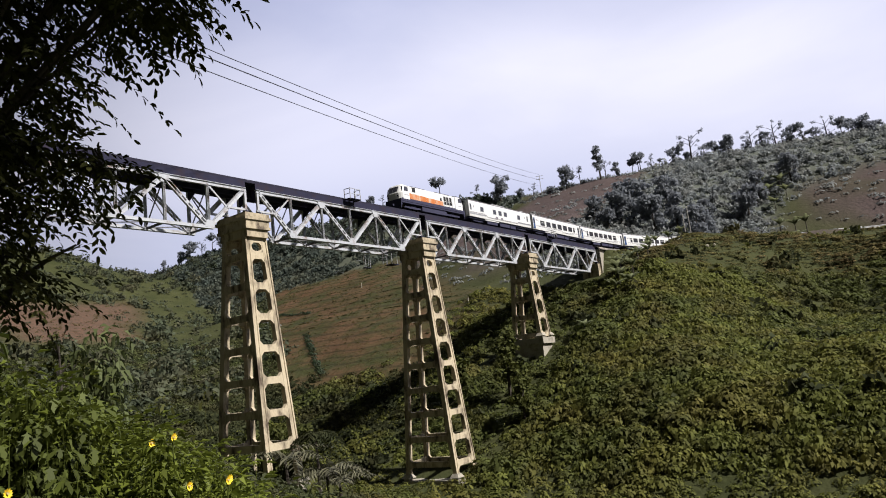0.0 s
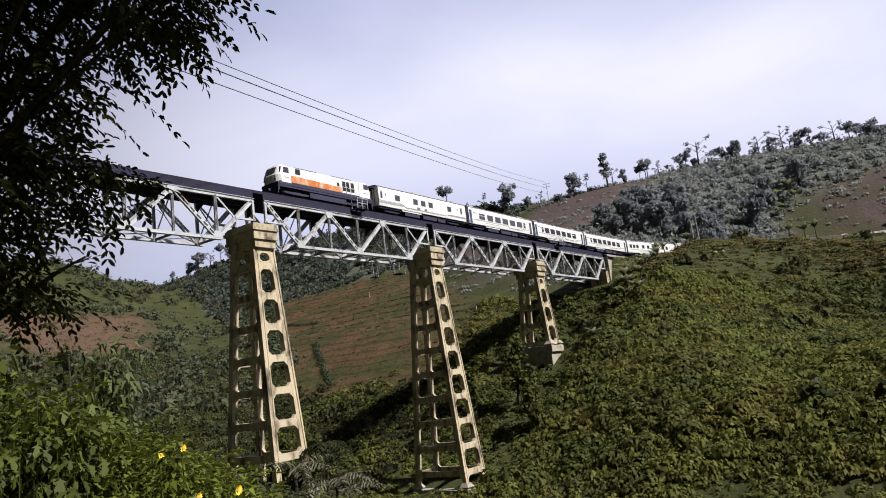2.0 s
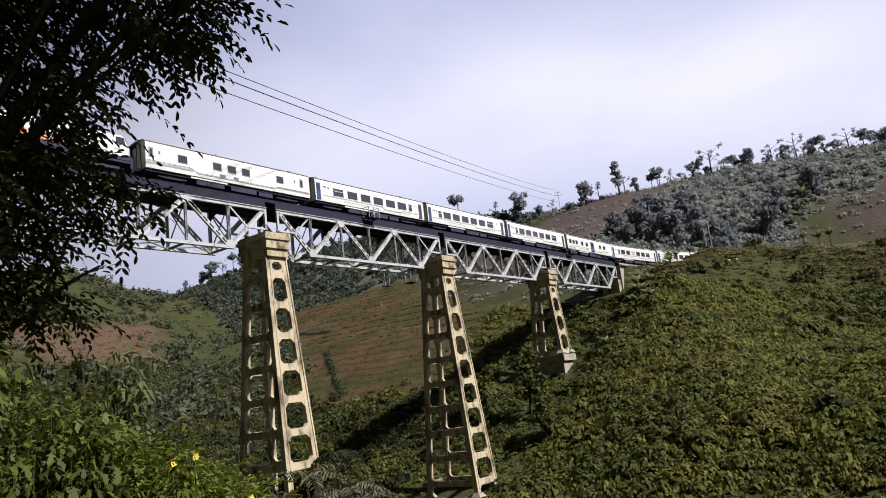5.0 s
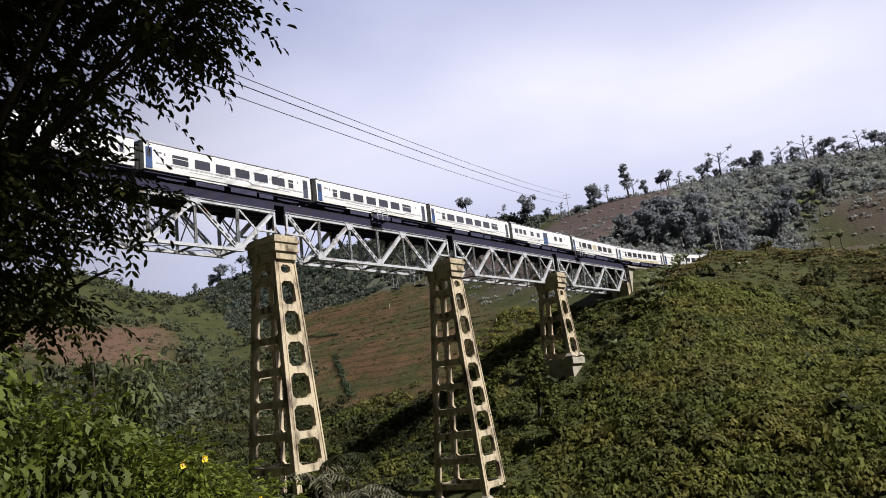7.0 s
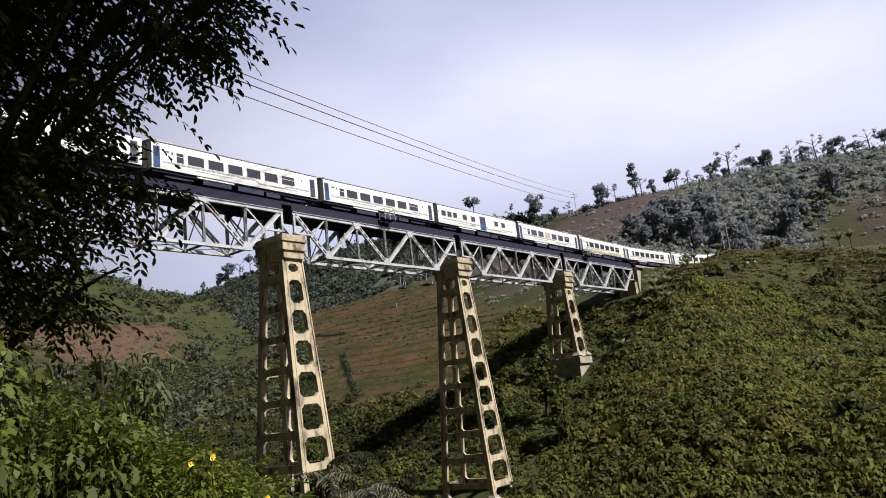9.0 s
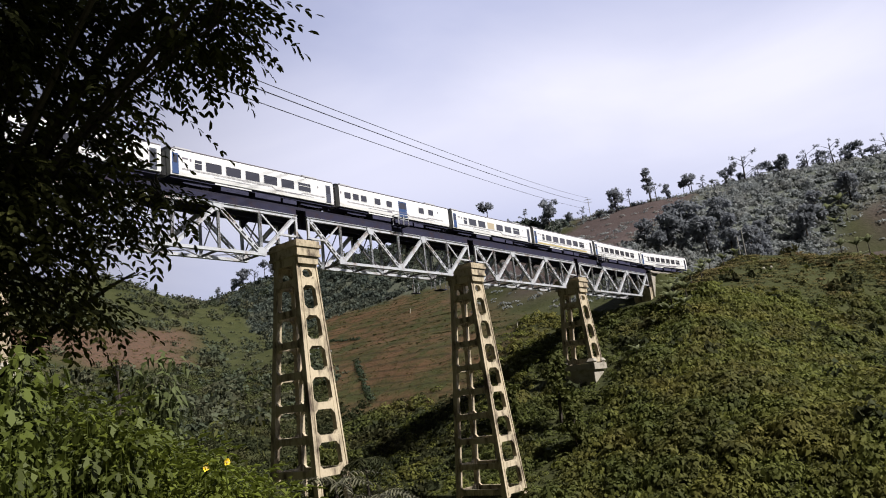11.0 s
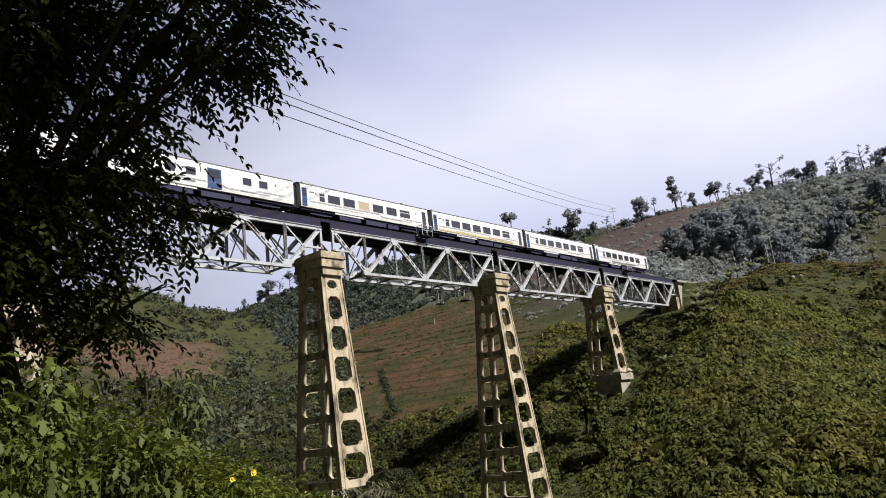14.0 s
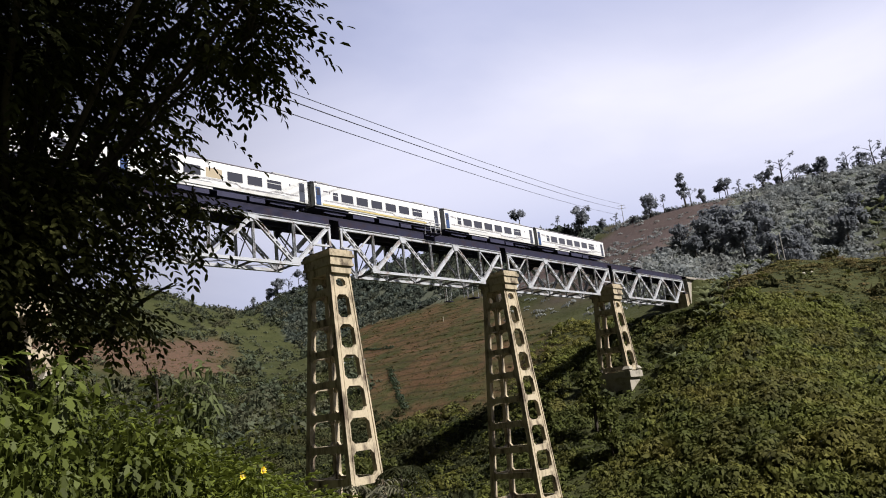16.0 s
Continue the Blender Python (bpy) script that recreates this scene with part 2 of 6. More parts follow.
L_THICK = leafy("undergrowth_leaf", (0.042, 0.052, 0.020), 0.25, 0.7, 0.3, (0.064, 0.060, 0.024), 0.4)
L_SAPLING = leafy("sapling_leaf", (0.100, 0.120, 0.045), 0.25, 0.7, 0.3, (0.11, 0.11, 0.05))
L_PALM = leafy("palm_frond", (0.105, 0.102, 0.066), 0.6, 0.5, 0.2, (0.125, 0.118, 0.075))
L_BANANA = leafy("banana_leaf", (0.170, 0.190, 0.105), 0.35, 0.5, 0.35)

# ---------------------------------------------------------------- mesh tools
Z0 = 36.0                     # level of the bridge's top chord
RAIL = Z0 + 1.12              # level of the rail head


class Geo:
    """Collects vertices and faces for one mesh."""

    def __init__(self):
        self.v, self.f = [], []

    def add(self, verts, faces):
        k = len(self.v)
        self.v += [tuple(p) for p in verts]
        self.f += [tuple(i + k for i in f) for f in faces]
        return self

    def box(self, x0, x1, y0, y1, z0, z1, m=None):
        p = [Vector((x, y, z)) for x in (x0, x1) for y in (y0, y1) for z in (z0, z1)]
        if m is not None:
            p = [m @ q for q in p]
        return self.add(p, [(0, 1, 3, 2), (4, 6, 7, 5), (0, 4, 5, 1), (2, 3, 7, 6), (0, 2, 6, 4), (1, 5, 7, 3)])

    def beam(self, p, q, w, h, up=(0, 0, 1)):
        """A bar from p to q: w across, h along up."""
        p, q = Vector(p), Vector(q)
        d = (q - p).normalized()
        s = d.cross(Vector(up)).normalized() * (w / 2)
        u = s.cross(d).normalized() * (h / 2)
        c = [a + i * s + j * u for a in (p, q) for i, j in ((-1, -1), (1, -1), (1, 1), (-1, 1))]
        return self.add(c, [(0, 3, 2, 1), (4, 5, 6, 7), (0, 1, 5, 4), (1, 2, 6, 5), (2, 3, 7, 6), (3, 0, 4, 7)])

    def prism(self, outline, place):
        """outline: points (a, b) of a face; place(a, b, side) gives the vertex, side 0 or 1."""
        n = len(outline)
        vs = [place(a, b, 0) for a, b in outline] + [place(a, b, 1) for a, b in outline]
        return self.add(vs, [tuple(range(n))[::-1], tuple(range(n, 2 * n))] + [(i, (i + 1) % n, n + (i + 1) % n, n + i) for i in range(n)])

    def tube(self, pts, radii, n=6):
        pts = [Vector(p) for p in pts]
        k = len(self.v)
        for i, p in enumerate(pts):
            d = (pts[min(i + 1, len(pts) - 1)] - pts[max(i - 1, 0)]).normalized()
            a = d.cross(Vector((0, 0, 1)) if abs(d.z) < 0.9 else Vector((1, 0, 0))).normalized()
            b = d.cross(a)
            for j in range(n):
                c = 2 * math.pi * j / n
                self.v.append(tuple(p + radii[i] * (math.cos(c) * a + math.sin(c) * b)))
        for i in range(len(pts) - 1):
            for j in range(n):
                self.f.append((k + i * n + j, k + i * n + (j + 1) % n, k + (i + 1) * n + (j + 1) % n, k + (i + 1) * n + j))
        self.f.append(tuple(range(k + n - 1, k - 1, -1)))
        self.f.append(tuple(range(k + (len(pts) - 1) * n, k + len(pts) * n)))
        return self

    def mesh(self, name, material, smooth=False):
        me = bpy.data.meshes.new(name)
        me.from_pydata(self.v, [], self.f)
        bm = bmesh.new()
        bm.from_mesh(me)
        bmesh.ops.recalc_face_normals(bm, faces=bm.faces)
        bm.to_mesh(me)
        bm.free()
        me.materials.append(material)
        if smooth:
            me.polygons.foreach_set("use_smooth", [True] * len(me.polygons))
        return me


def part(name, geo, material, parent, label="", smooth=False):
    ob = new(name, geo.mesh(name, material, smooth) if isinstance(geo, Geo) else geo)
    ob.parent = parent
    return tagged(ob, label) if label else ob


def thing(name, label, category, group="", kind="", at=(0, 0, 0)):
    ob = new(name)
    ob.location = at
    ob.empty_display_size = 0.3
    return tagged(ob, label, category, group, kind)


def heap(name, verts, faces, material, smooth=False):
    """A mesh from arrays, for what has very many faces."""
    me = bpy.data.meshes.new(name)
    k = faces.shape[1]
    me.vertices.add(len(verts))
    me.vertices.foreach_set("co", np.asarray(verts, np.float32).ravel())
    me.loops.add(faces.size)
    me.loops.foreach_set("vertex_index", faces.astype(np.int32).ravel())
    me.polygons.add(len(faces))
    me.polygons.foreach_set("loop_start", np.arange(0, faces.size, k, dtype=np.int32))
    me.polygons.foreach_set("loop_total", np.full(len(faces), k, np.int32))
    me.update(calc_edges=True)
    me.materials.append(material)
    if smooth:
        me.polygons.foreach_set("use_smooth", np.ones(len(faces), bool))
    return me


# ---------------------------------------------------------------- the lie of the land
def hashed(i, j, seed):
    n = np.sin(i * 127.1 + j * 311.7 + seed * 74.7) * 43758.5453
    return n - np.floor(n)


def value_noise(x, y, seed=0):
    i, j = np.floor(x), np.floor(y)
    u, v = x - i, y - j
    u, v = u * u * (3 - 2 * u), v * v * (3 - 2 * v)
    return (hashed(i, j, seed) * (1 - u) + hashed(i + 1, j, seed) * u) * (1 - v) + (hashed(i, j + 1, seed) * (1 - u) + hashed(i + 1, j + 1, seed) * u) * v


def fbm(x, y, size, octaves=4, seed=0):
    """Noise of mean 0, about -0.5 to 0.5."""
    total, a = 0, 0.5
    for k in range(octaves):
        total = total + a * (value_noise(x / size, y / size, seed + k) - 0.5)
        size, a = size / 2.03, a / 2
    return total


def ease(v, a, b):
    k = np.clip((v - a) / (b - a), 0, 1)
    return k * k * (3 - 2 * k)


def soft_max(a, b, k):
    return np.maximum(a, b) + k * np.log1p(np.exp(-np.abs(a - b) / k))


def soft_min(a, b, k):
    return -soft_max(-a, -b, k)


BEND_X, BEND_R = 88.0, 115.0          # the line runs straight along x, then bends to the south


def off_track(x, y):
    """Distance from the middle of the line, positive on its north side."""
    arc = np.hypot(x - BEND_X, y + BEND_R) - BEND_R
    return np.where(x > BEND_X, arc, y)


def spur(x, y):
    """The wooded spur that climbs from the notch in the valley to the ridge, as heights over the bridge's chord."""
    d = (x - 140) * 0.960 + (y - 300) * 0.279
    crest = np.interp(y - d * 0.279, (72, 88, 107, 122, 153, 172, 185, 199, 218, 230, 243, 254, 275),
                      (45.2, 47.6, 51.4, 52.8, 51.8, 51.0, 46.2, 46.6, 46.6, 45.0, 42.4, 40.5, 47.0))
    return crest - np.where(d < 0, 0.74, 0.30) * np.abs(d)


def ground(x, y):
    x, y = np.asarray(x, float), np.asarray(y, float)
    d = off_track(x, y)
    west = np.interp(x, (-400, -160, -64, -31, 0, 22, 60), (14, 6, -0.6, -15.6, -29.6, -37, -46)) + 0.27 * np.minimum(y, 0) * ease(x, -160, -60)
    shift = 33 * ease(-y, 10, 45) * ease(x, 36, 100)
    slope = np.interp(x - shift, (-50, 0, 29, 60, 89, 100, 130, 215, 330, 900), (-70, -48, -35, -18.6, -4.6, -0.4, 13, 47, 70, 70))
    slope = slope - 0.30 * np.maximum(y - 140, 0) * ease(x, 20, 80)
    near_side = 1.0 - 0.02 * np.maximum(-y - 8, 0) + 3.2 * np.exp(-((d + 9.0) / 4.0) ** 2) * ease(x, 108, 121)
    far_side = 0.1 + 0.50 * np.maximum(d - 5, 0) + 18 * np.exp(-((x - 262) ** 2 + (y + 32) ** 2) / 9000) * ease(d, 5, 60)
    bench = np.where(d < 0, near_side, far_side)
    crest = 51.0 - 0.01 * (y - 20)
    east = soft_min(soft_min(slope, bench, 1.0), crest, 3.0)
    north = np.interp(y, (-100, 0, 50, 120, 250, 480, 900), (-60, -44, -27, -8, 38, 80, 95))
    north = north + 15 * np.exp(-((x - 195) ** 2 + (y - 235) ** 2) / 4000) + 21 * np.exp(-((x - 254) ** 2 + (y - 211) ** 2) / 3000) + 6 * np.exp(-((x - 108) ** 2 + (y - 252) ** 2) / 700)
    north = north - 8 * np.exp(-((x - 146) ** 2 + (y - 254) ** 2) / 600) + 11 * np.exp(-((x - 60) ** 2 + (y - 300) ** 2) / 4000)
    north = north - 10 * np.exp(-((x - 169) ** 2 + (y - 279) ** 2) / 1500)
    z = soft_max(soft_max(soft_max(west, east, 2.0), north, 4.0), spur(x, y), 1.5)
    rough = ease(np.hypot(x - EYE[0], y - EYE[1]), 8, 40)
    z = z + rough * (fbm(x, y, 26, 3, 5) * 3.2 + fbm(x, y, 6, 3, 9) * 1.1)
    far = ease(np.hypot(x, y), 500, 1800)
    z = z * (1 - far) + (30 + fbm(x, y, 500, 3, 21) * 60) * far
    # the line lies in a shallow cutting past both ends of the bridge
    cut = (1 - ease(np.abs(d), 2.9, 6.5)) * np.maximum(ease(x, 90.3, 92.8), ease(-x, 61, 64)) * (1 - ease(np.hypot(x, y), 320, 380))
    z = z * (1 - cut) + 0.25 * cut
    # and clear under the trusses
    under = (1 - ease(np.abs(y), 2.4, 5.5)) * (1 - ease(x, 87.5, 89.5)) * ease(x, -62, -60)
    z = np.where(under > 0, np.minimum(z, z * (1 - under) + np.minimum(z, -5.3) * under), z)
    return z + Z0


def ground_at(x, y):
    return float(ground(np.array([x]), np.array([y]))[0])


def zone_spur(x, y):
    """1 on the face of the wooded spur."""
    d = (x - 140) * 0.960 + (y - 300) * 0.279
    return ease(spur(x, y) + Z0 - ground(x, y), -3.0, -1.2) * (d < 12) * (y > 74)


def zone_field(x, y):
    """1 on the terraced hill north of the bridge."""
    return (1 - zone_spur(x, y)) * ease(y, 14, 30) * ease(x, 46, 62) * ease(1.11 * x + 5 - y, 0, 12) * (1 - ease(x, 175, 200)) * (1 - ease(x - 0.8 * y, 55, 75))


def zone_bare(x, y):
    """1 on the ploughed slopes above the line."""
    d = off_track(x, y)
    a = (1 - zone_spur(x, y)) * ease(d, 20, 34) * ease(x, 100, 125) * ease(y, 18, 30) * (1 - ease(y, 100, 130))
    b = ease(x, 139, 147) * ease(-y, 12, 26) * (1 - ease(d, 26, 44)) * (np.abs(d) > 4)
    return np.maximum(a, b) * ease(fbm(x, y, 40, 3, 33), -0.22, -0.05)


def zone_red(x, y):
    """1 on the red field across the valley."""
    z = ease(y, 132, 146) * (1 - ease(y, 180, 198)) * ease(x, -5, 15) * (1 - ease(x - 0.55 * (y - 120), 58, 74))
    return z * ease(fbm(x, y, 30, 4, 81), -0.30, -0.06)


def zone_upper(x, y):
    """1 on the scrub of the upper hill, where haze is put into the colour."""
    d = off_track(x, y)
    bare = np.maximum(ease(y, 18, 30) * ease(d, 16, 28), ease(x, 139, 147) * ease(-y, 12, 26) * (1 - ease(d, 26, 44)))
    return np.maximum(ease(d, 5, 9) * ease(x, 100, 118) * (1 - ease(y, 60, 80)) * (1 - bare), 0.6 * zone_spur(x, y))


def soil_material():
    m = bpy.data.materials.new("hillside_soil")
    m.use_nodes = True
    nt = m.node_tree
    b = nt.nodes["Principled BSDF"]
    b.inputs["Roughness"].default_value, b.inputs["Specular IOR Level"].default_value = 0.95, 0.1
    n = nt.nodes.new
    co, at = n("ShaderNodeTexCoord"), n("ShaderNodeVertexColor")
    at.layer_name = "cover"
    sep = n("ShaderNodeSeparateColor")
    link(nt, at.outputs["Color"], sep.inputs["Color"])
    big, fine = n("ShaderNodeTexNoise"), n("ShaderNodeTexNoise")
    big.inputs["Scale"].default_value, big.inputs["Detail"].default_value, big.inputs["Roughness"].default_value = 0.09, 8, 0.7
    fine.inputs["Scale"].default_value, fine.inputs["Detail"].default_value = 1.1, 6
    for q in (big, fine):
        link(nt, co.outputs["Object"], q.inputs["Vector"])
    base = n("ShaderNodeValToRGB")
    e = base.color_ramp.elements
    e[0].position, e[1].position = 0.3, 0.7
    e[0].color, e[1].color = (0.027, 0.032, 0.012, 1), (0.054, 0.057, 0.023, 1)
    link(nt, big.outputs["Fac"], base.inputs["Fac"])
    col = base.outputs["Color"]
    # the first pair's purple-grey is haze put into the bare soil
    for k, (c0, c1) in enumerate((((0.060, 0.046, 0.044), (0.086, 0.064, 0.061)), ((0.066, 0.048, 0.034), (0.112, 0.064, 0.044)),
                                  ((0.040, 0.043, 0.016), (0.090, 0.053, 0.029)))):
        r, mx = n("ShaderNodeValToRGB"), n("ShaderNodeMix")
        r.color_ramp.elements[0].position, r.color_ramp.elements[1].position = (0.35, 0.68) if k < 2 else (0.40, 0.60)
        r.color_ramp.elements[0].color, r.color_ramp.elements[1].color = (*c0, 1), (*c1, 1)
        link(nt, fine.outputs["Fac"] if k < 2 else big.outputs["Fac"], r.inputs["Fac"])
        mx.data_type = "RGBA"
        crop = r.outputs["Color"]
        if k == 2:
            # dark grassy risers follow the contours of the terraces
            xyz, mad, mod, edge, dark = n("ShaderNodeSeparateXYZ"), n("ShaderNodeMath"), n("ShaderNodeMath"), n("ShaderNodeMapRange"), n("ShaderNodeMix")
            wav = n("ShaderNodeTexNoise")
            wav.inputs["Scale"].default_value, wav.inputs["Detail"].default_value = 0.045, 3
            link(nt, co.outputs["Object"], wav.inputs["Vector"])
            link(nt, co.outputs["Object"], xyz.inputs["Vector"])
            mad.operation, mad.inputs[1].default_value = "MULTIPLY_ADD", 5.0
            link(nt, wav.outputs["Fac"], mad.inputs[0])
            link(nt, xyz.outputs["Z"], mad.inputs[2])
            mod.operation, mod.inputs[1].default_value = "PINGPONG", 0.95
            link(nt, mad.outputs[0], mod.inputs[0])
            edge.inputs["From Min"].default_value, edge.inputs["From Max"].default_value = 0.34, 0.12
            edge.inputs["To Max"].default_value = 0.5
            link(nt, mod.outputs[0], edge.inputs["Value"])
            dark.data_type = "RGBA"
            dark.inputs["B"].default_value = (0.020, 0.019, 0.010, 1)
            link(nt, edge.outputs["Result"], dark.inputs["Factor"])
            link(nt, crop, dark.inputs["A"])
            crop = dark.outputs["Result"]
        link(nt, sep.outputs[k], mx.inputs["Factor"])
        link(nt, col, mx.inputs["A"])
        link(nt, crop, mx.inputs["B"])
        col = mx.outputs["Result"]
    # upper hill and spur soil greyed to match the haze-coloured leaves
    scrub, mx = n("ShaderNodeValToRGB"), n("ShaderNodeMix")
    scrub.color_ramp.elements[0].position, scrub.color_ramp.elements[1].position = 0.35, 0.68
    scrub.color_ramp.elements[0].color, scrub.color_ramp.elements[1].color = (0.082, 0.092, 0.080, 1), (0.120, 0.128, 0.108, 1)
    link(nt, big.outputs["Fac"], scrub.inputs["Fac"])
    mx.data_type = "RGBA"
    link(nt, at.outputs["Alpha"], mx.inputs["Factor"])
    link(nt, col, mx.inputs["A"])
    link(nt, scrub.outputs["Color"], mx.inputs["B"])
    link(nt, mx.outputs["Result"], b.inputs["Base Color"])
    bp = n("ShaderNodeBump")
    bp.inputs["Strength"].default_value, bp.inputs["Distance"].default_value = 0.6, 0.4
    link(nt, fine.outputs["Fac"], bp.inputs["Height"])
    link(nt, bp.outputs["Normal"], b.inputs["Normal"])
    return m


def build_ground():
    cx, cy = 20.0, -20.0
    ring = np.concatenate((np.arange(0.5, 180, 2.0), np.arange(180, 420, 4.0), np.geomspace(425, 4200, 40)))
    turn = np.linspace(0, 2 * np.pi, 721)[:-1]
    r, a = np.meshgrid(ring, turn, indexing="ij")
    x, y = cx + r * np.cos(a), cy + r * np.sin(a)
    z = ground(x, y)
    v = np.stack((x, y, z), -1).reshape(-1, 3)
    i, j = np.meshgrid(np.arange(len(ring) - 1), np.arange(720), indexing="ij")
    k = (j + 1) % 720
    f = np.stack((i * 720 + j, (i + 1) * 720 + j, (i + 1) * 720 + k, i * 720 + k), -1).reshape(-1, 4)
    me = heap("ground", v, f, soil_material(), True)
    cover = np.ones((len(v), 4), np.float32)
    cover[:, 0], cover[:, 1], cover[:, 2] = zone_bare(v[:, 0], v[:, 1]), zone_red(v[:, 0], v[:, 1]), zone_field(v[:, 0], v[:, 1])
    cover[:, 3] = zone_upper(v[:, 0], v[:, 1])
    layer = me.color_attributes.new("cover", "FLOAT_COLOR", "POINT")
    layer.data.foreach_set("color", cover.ravel())
    tagged(new("ground", me), "steep valley sides of soil and scrub with brown fields", "hillside", kind="structure")


build_ground()


# ---------------------------------------------------------------- railway line
def on_line(s):
    """Place and heading of the line at s metres along it."""
    if s <= BEND_X:
        return Vector((s, 0, RAIL)), 0.0
    a = (s - BEND_X) / BEND_R
    return Vector((BEND_X + BEND_R * math.sin(a), -BEND_R * (1 - math.cos(a)), RAIL)), -a


def build_track():
    tr = thing("railway_track", "narrow gauge steel rails on dark timber sleepers", "railway track", kind="structure")
    for side in (-1, 1):
        g = Geo()
        steps = [-190 + 3.5 * k for k in range(80)] + [BEND_X + 3 * k for k in range(1, 75)]
        prev = None
        for s in steps:
            p, h = on_line(s)
            q = p + Vector((-math.sin(h), math.cos(h), 0)) * (0.567 * side)
            if prev is not None:
                g.beam(prev + Vector((0, 0, -0.02)), q + Vector((0, 0, -0.02)), 0.07, 0.05)
                g.beam(prev + Vector((0, 0, -0.09)), q + Vector((0, 0, -0.09)), 0.03, 0.10)
                g.beam(prev + Vector((0, 0, -0.15)), q + Vector((0, 0, -0.15)), 0.12, 0.03)
            prev = q
        part("rail", g, M_RAIL, tr)
    g = Geo()
    for k in range(820):
        s = -190 + 0.6 * k
        p, h = on_line(s)
        m = Matrix.Translation(p) @ Matrix.Rotation(h, 4, "Z")
        g.box(-0.11, 0.11, -1.32, 1.32, -0.36, -0.17, m)
    ob = part("sleepers", g, M_SLEEPER, tr)
    tagged(ob, "row of dark timber sleepers", kind="stuff")
    for side in (-1, 1):
        g = Geo()
        g.box(-60.6, 88.6, side * 1.40 - 0.06, side * 1.40 + 0.06, RAIL - 0.44, RAIL - 0.12)
        part("guard_timber", g, M_SLEEPER, tr, "dark timber kerb along the sleeper ends")
    g = Geo()
    for a, b in ((-190, -61.6), (90.2, 310)):
        n = int((b - a) / 3)
        prof = [(-2.6, -1.02), (-1.6, -0.24), (1.6, -0.24), (2.6, -1.02)]
        k0 = len(g.v)
        for i in range(n + 1):
            p, h = on_line(a + (b - a) * i / n)
            m = Matrix.Translation(p) @ Matrix.Rotation(h, 4, "Z")
            g.v += [tuple(m @ Vector((0, yy, zz))) for yy, zz in prof]
        for i in range(n):
            for j in range(3):
                q = k0 + i * 4 + j
                g.f.append((q, q + 4, q + 5, q + 1))
    part("ballast", g, M_BALLAST, tr, "grey stone ballast bed")


build_track()

# ---------------------------------------------------------------- bridge
SPAN, GAP, WIDE, DEEP = 28.856, 1.335, 3.05, 4.67
PITCH = SPAN + GAP


def laced(g, p, q, w, t, battens):
    """Two flanges with short plates between, from p to q in a plane of constant y."""
    p, q = Vector(p), Vector(q)
    d = (q - p).normalized()
    s = Vector((d.z, 0, -d.x)) * (w / 2 - t / 2)
    g.beam(p + s, q + s, 0.26, t, (d.z, 0, -d.x))
    g.beam(p - s, q - s, 0.26, t, (d.z, 0, -d.x))
    for k in range(battens):
        c = p + (q - p) * ((k + 0.5) / battens)
        g.beam(c - d * 0.16, c + d * 0.16, 0.27, w - 2 * t + 0.01, (d.z, 0, -d.x))


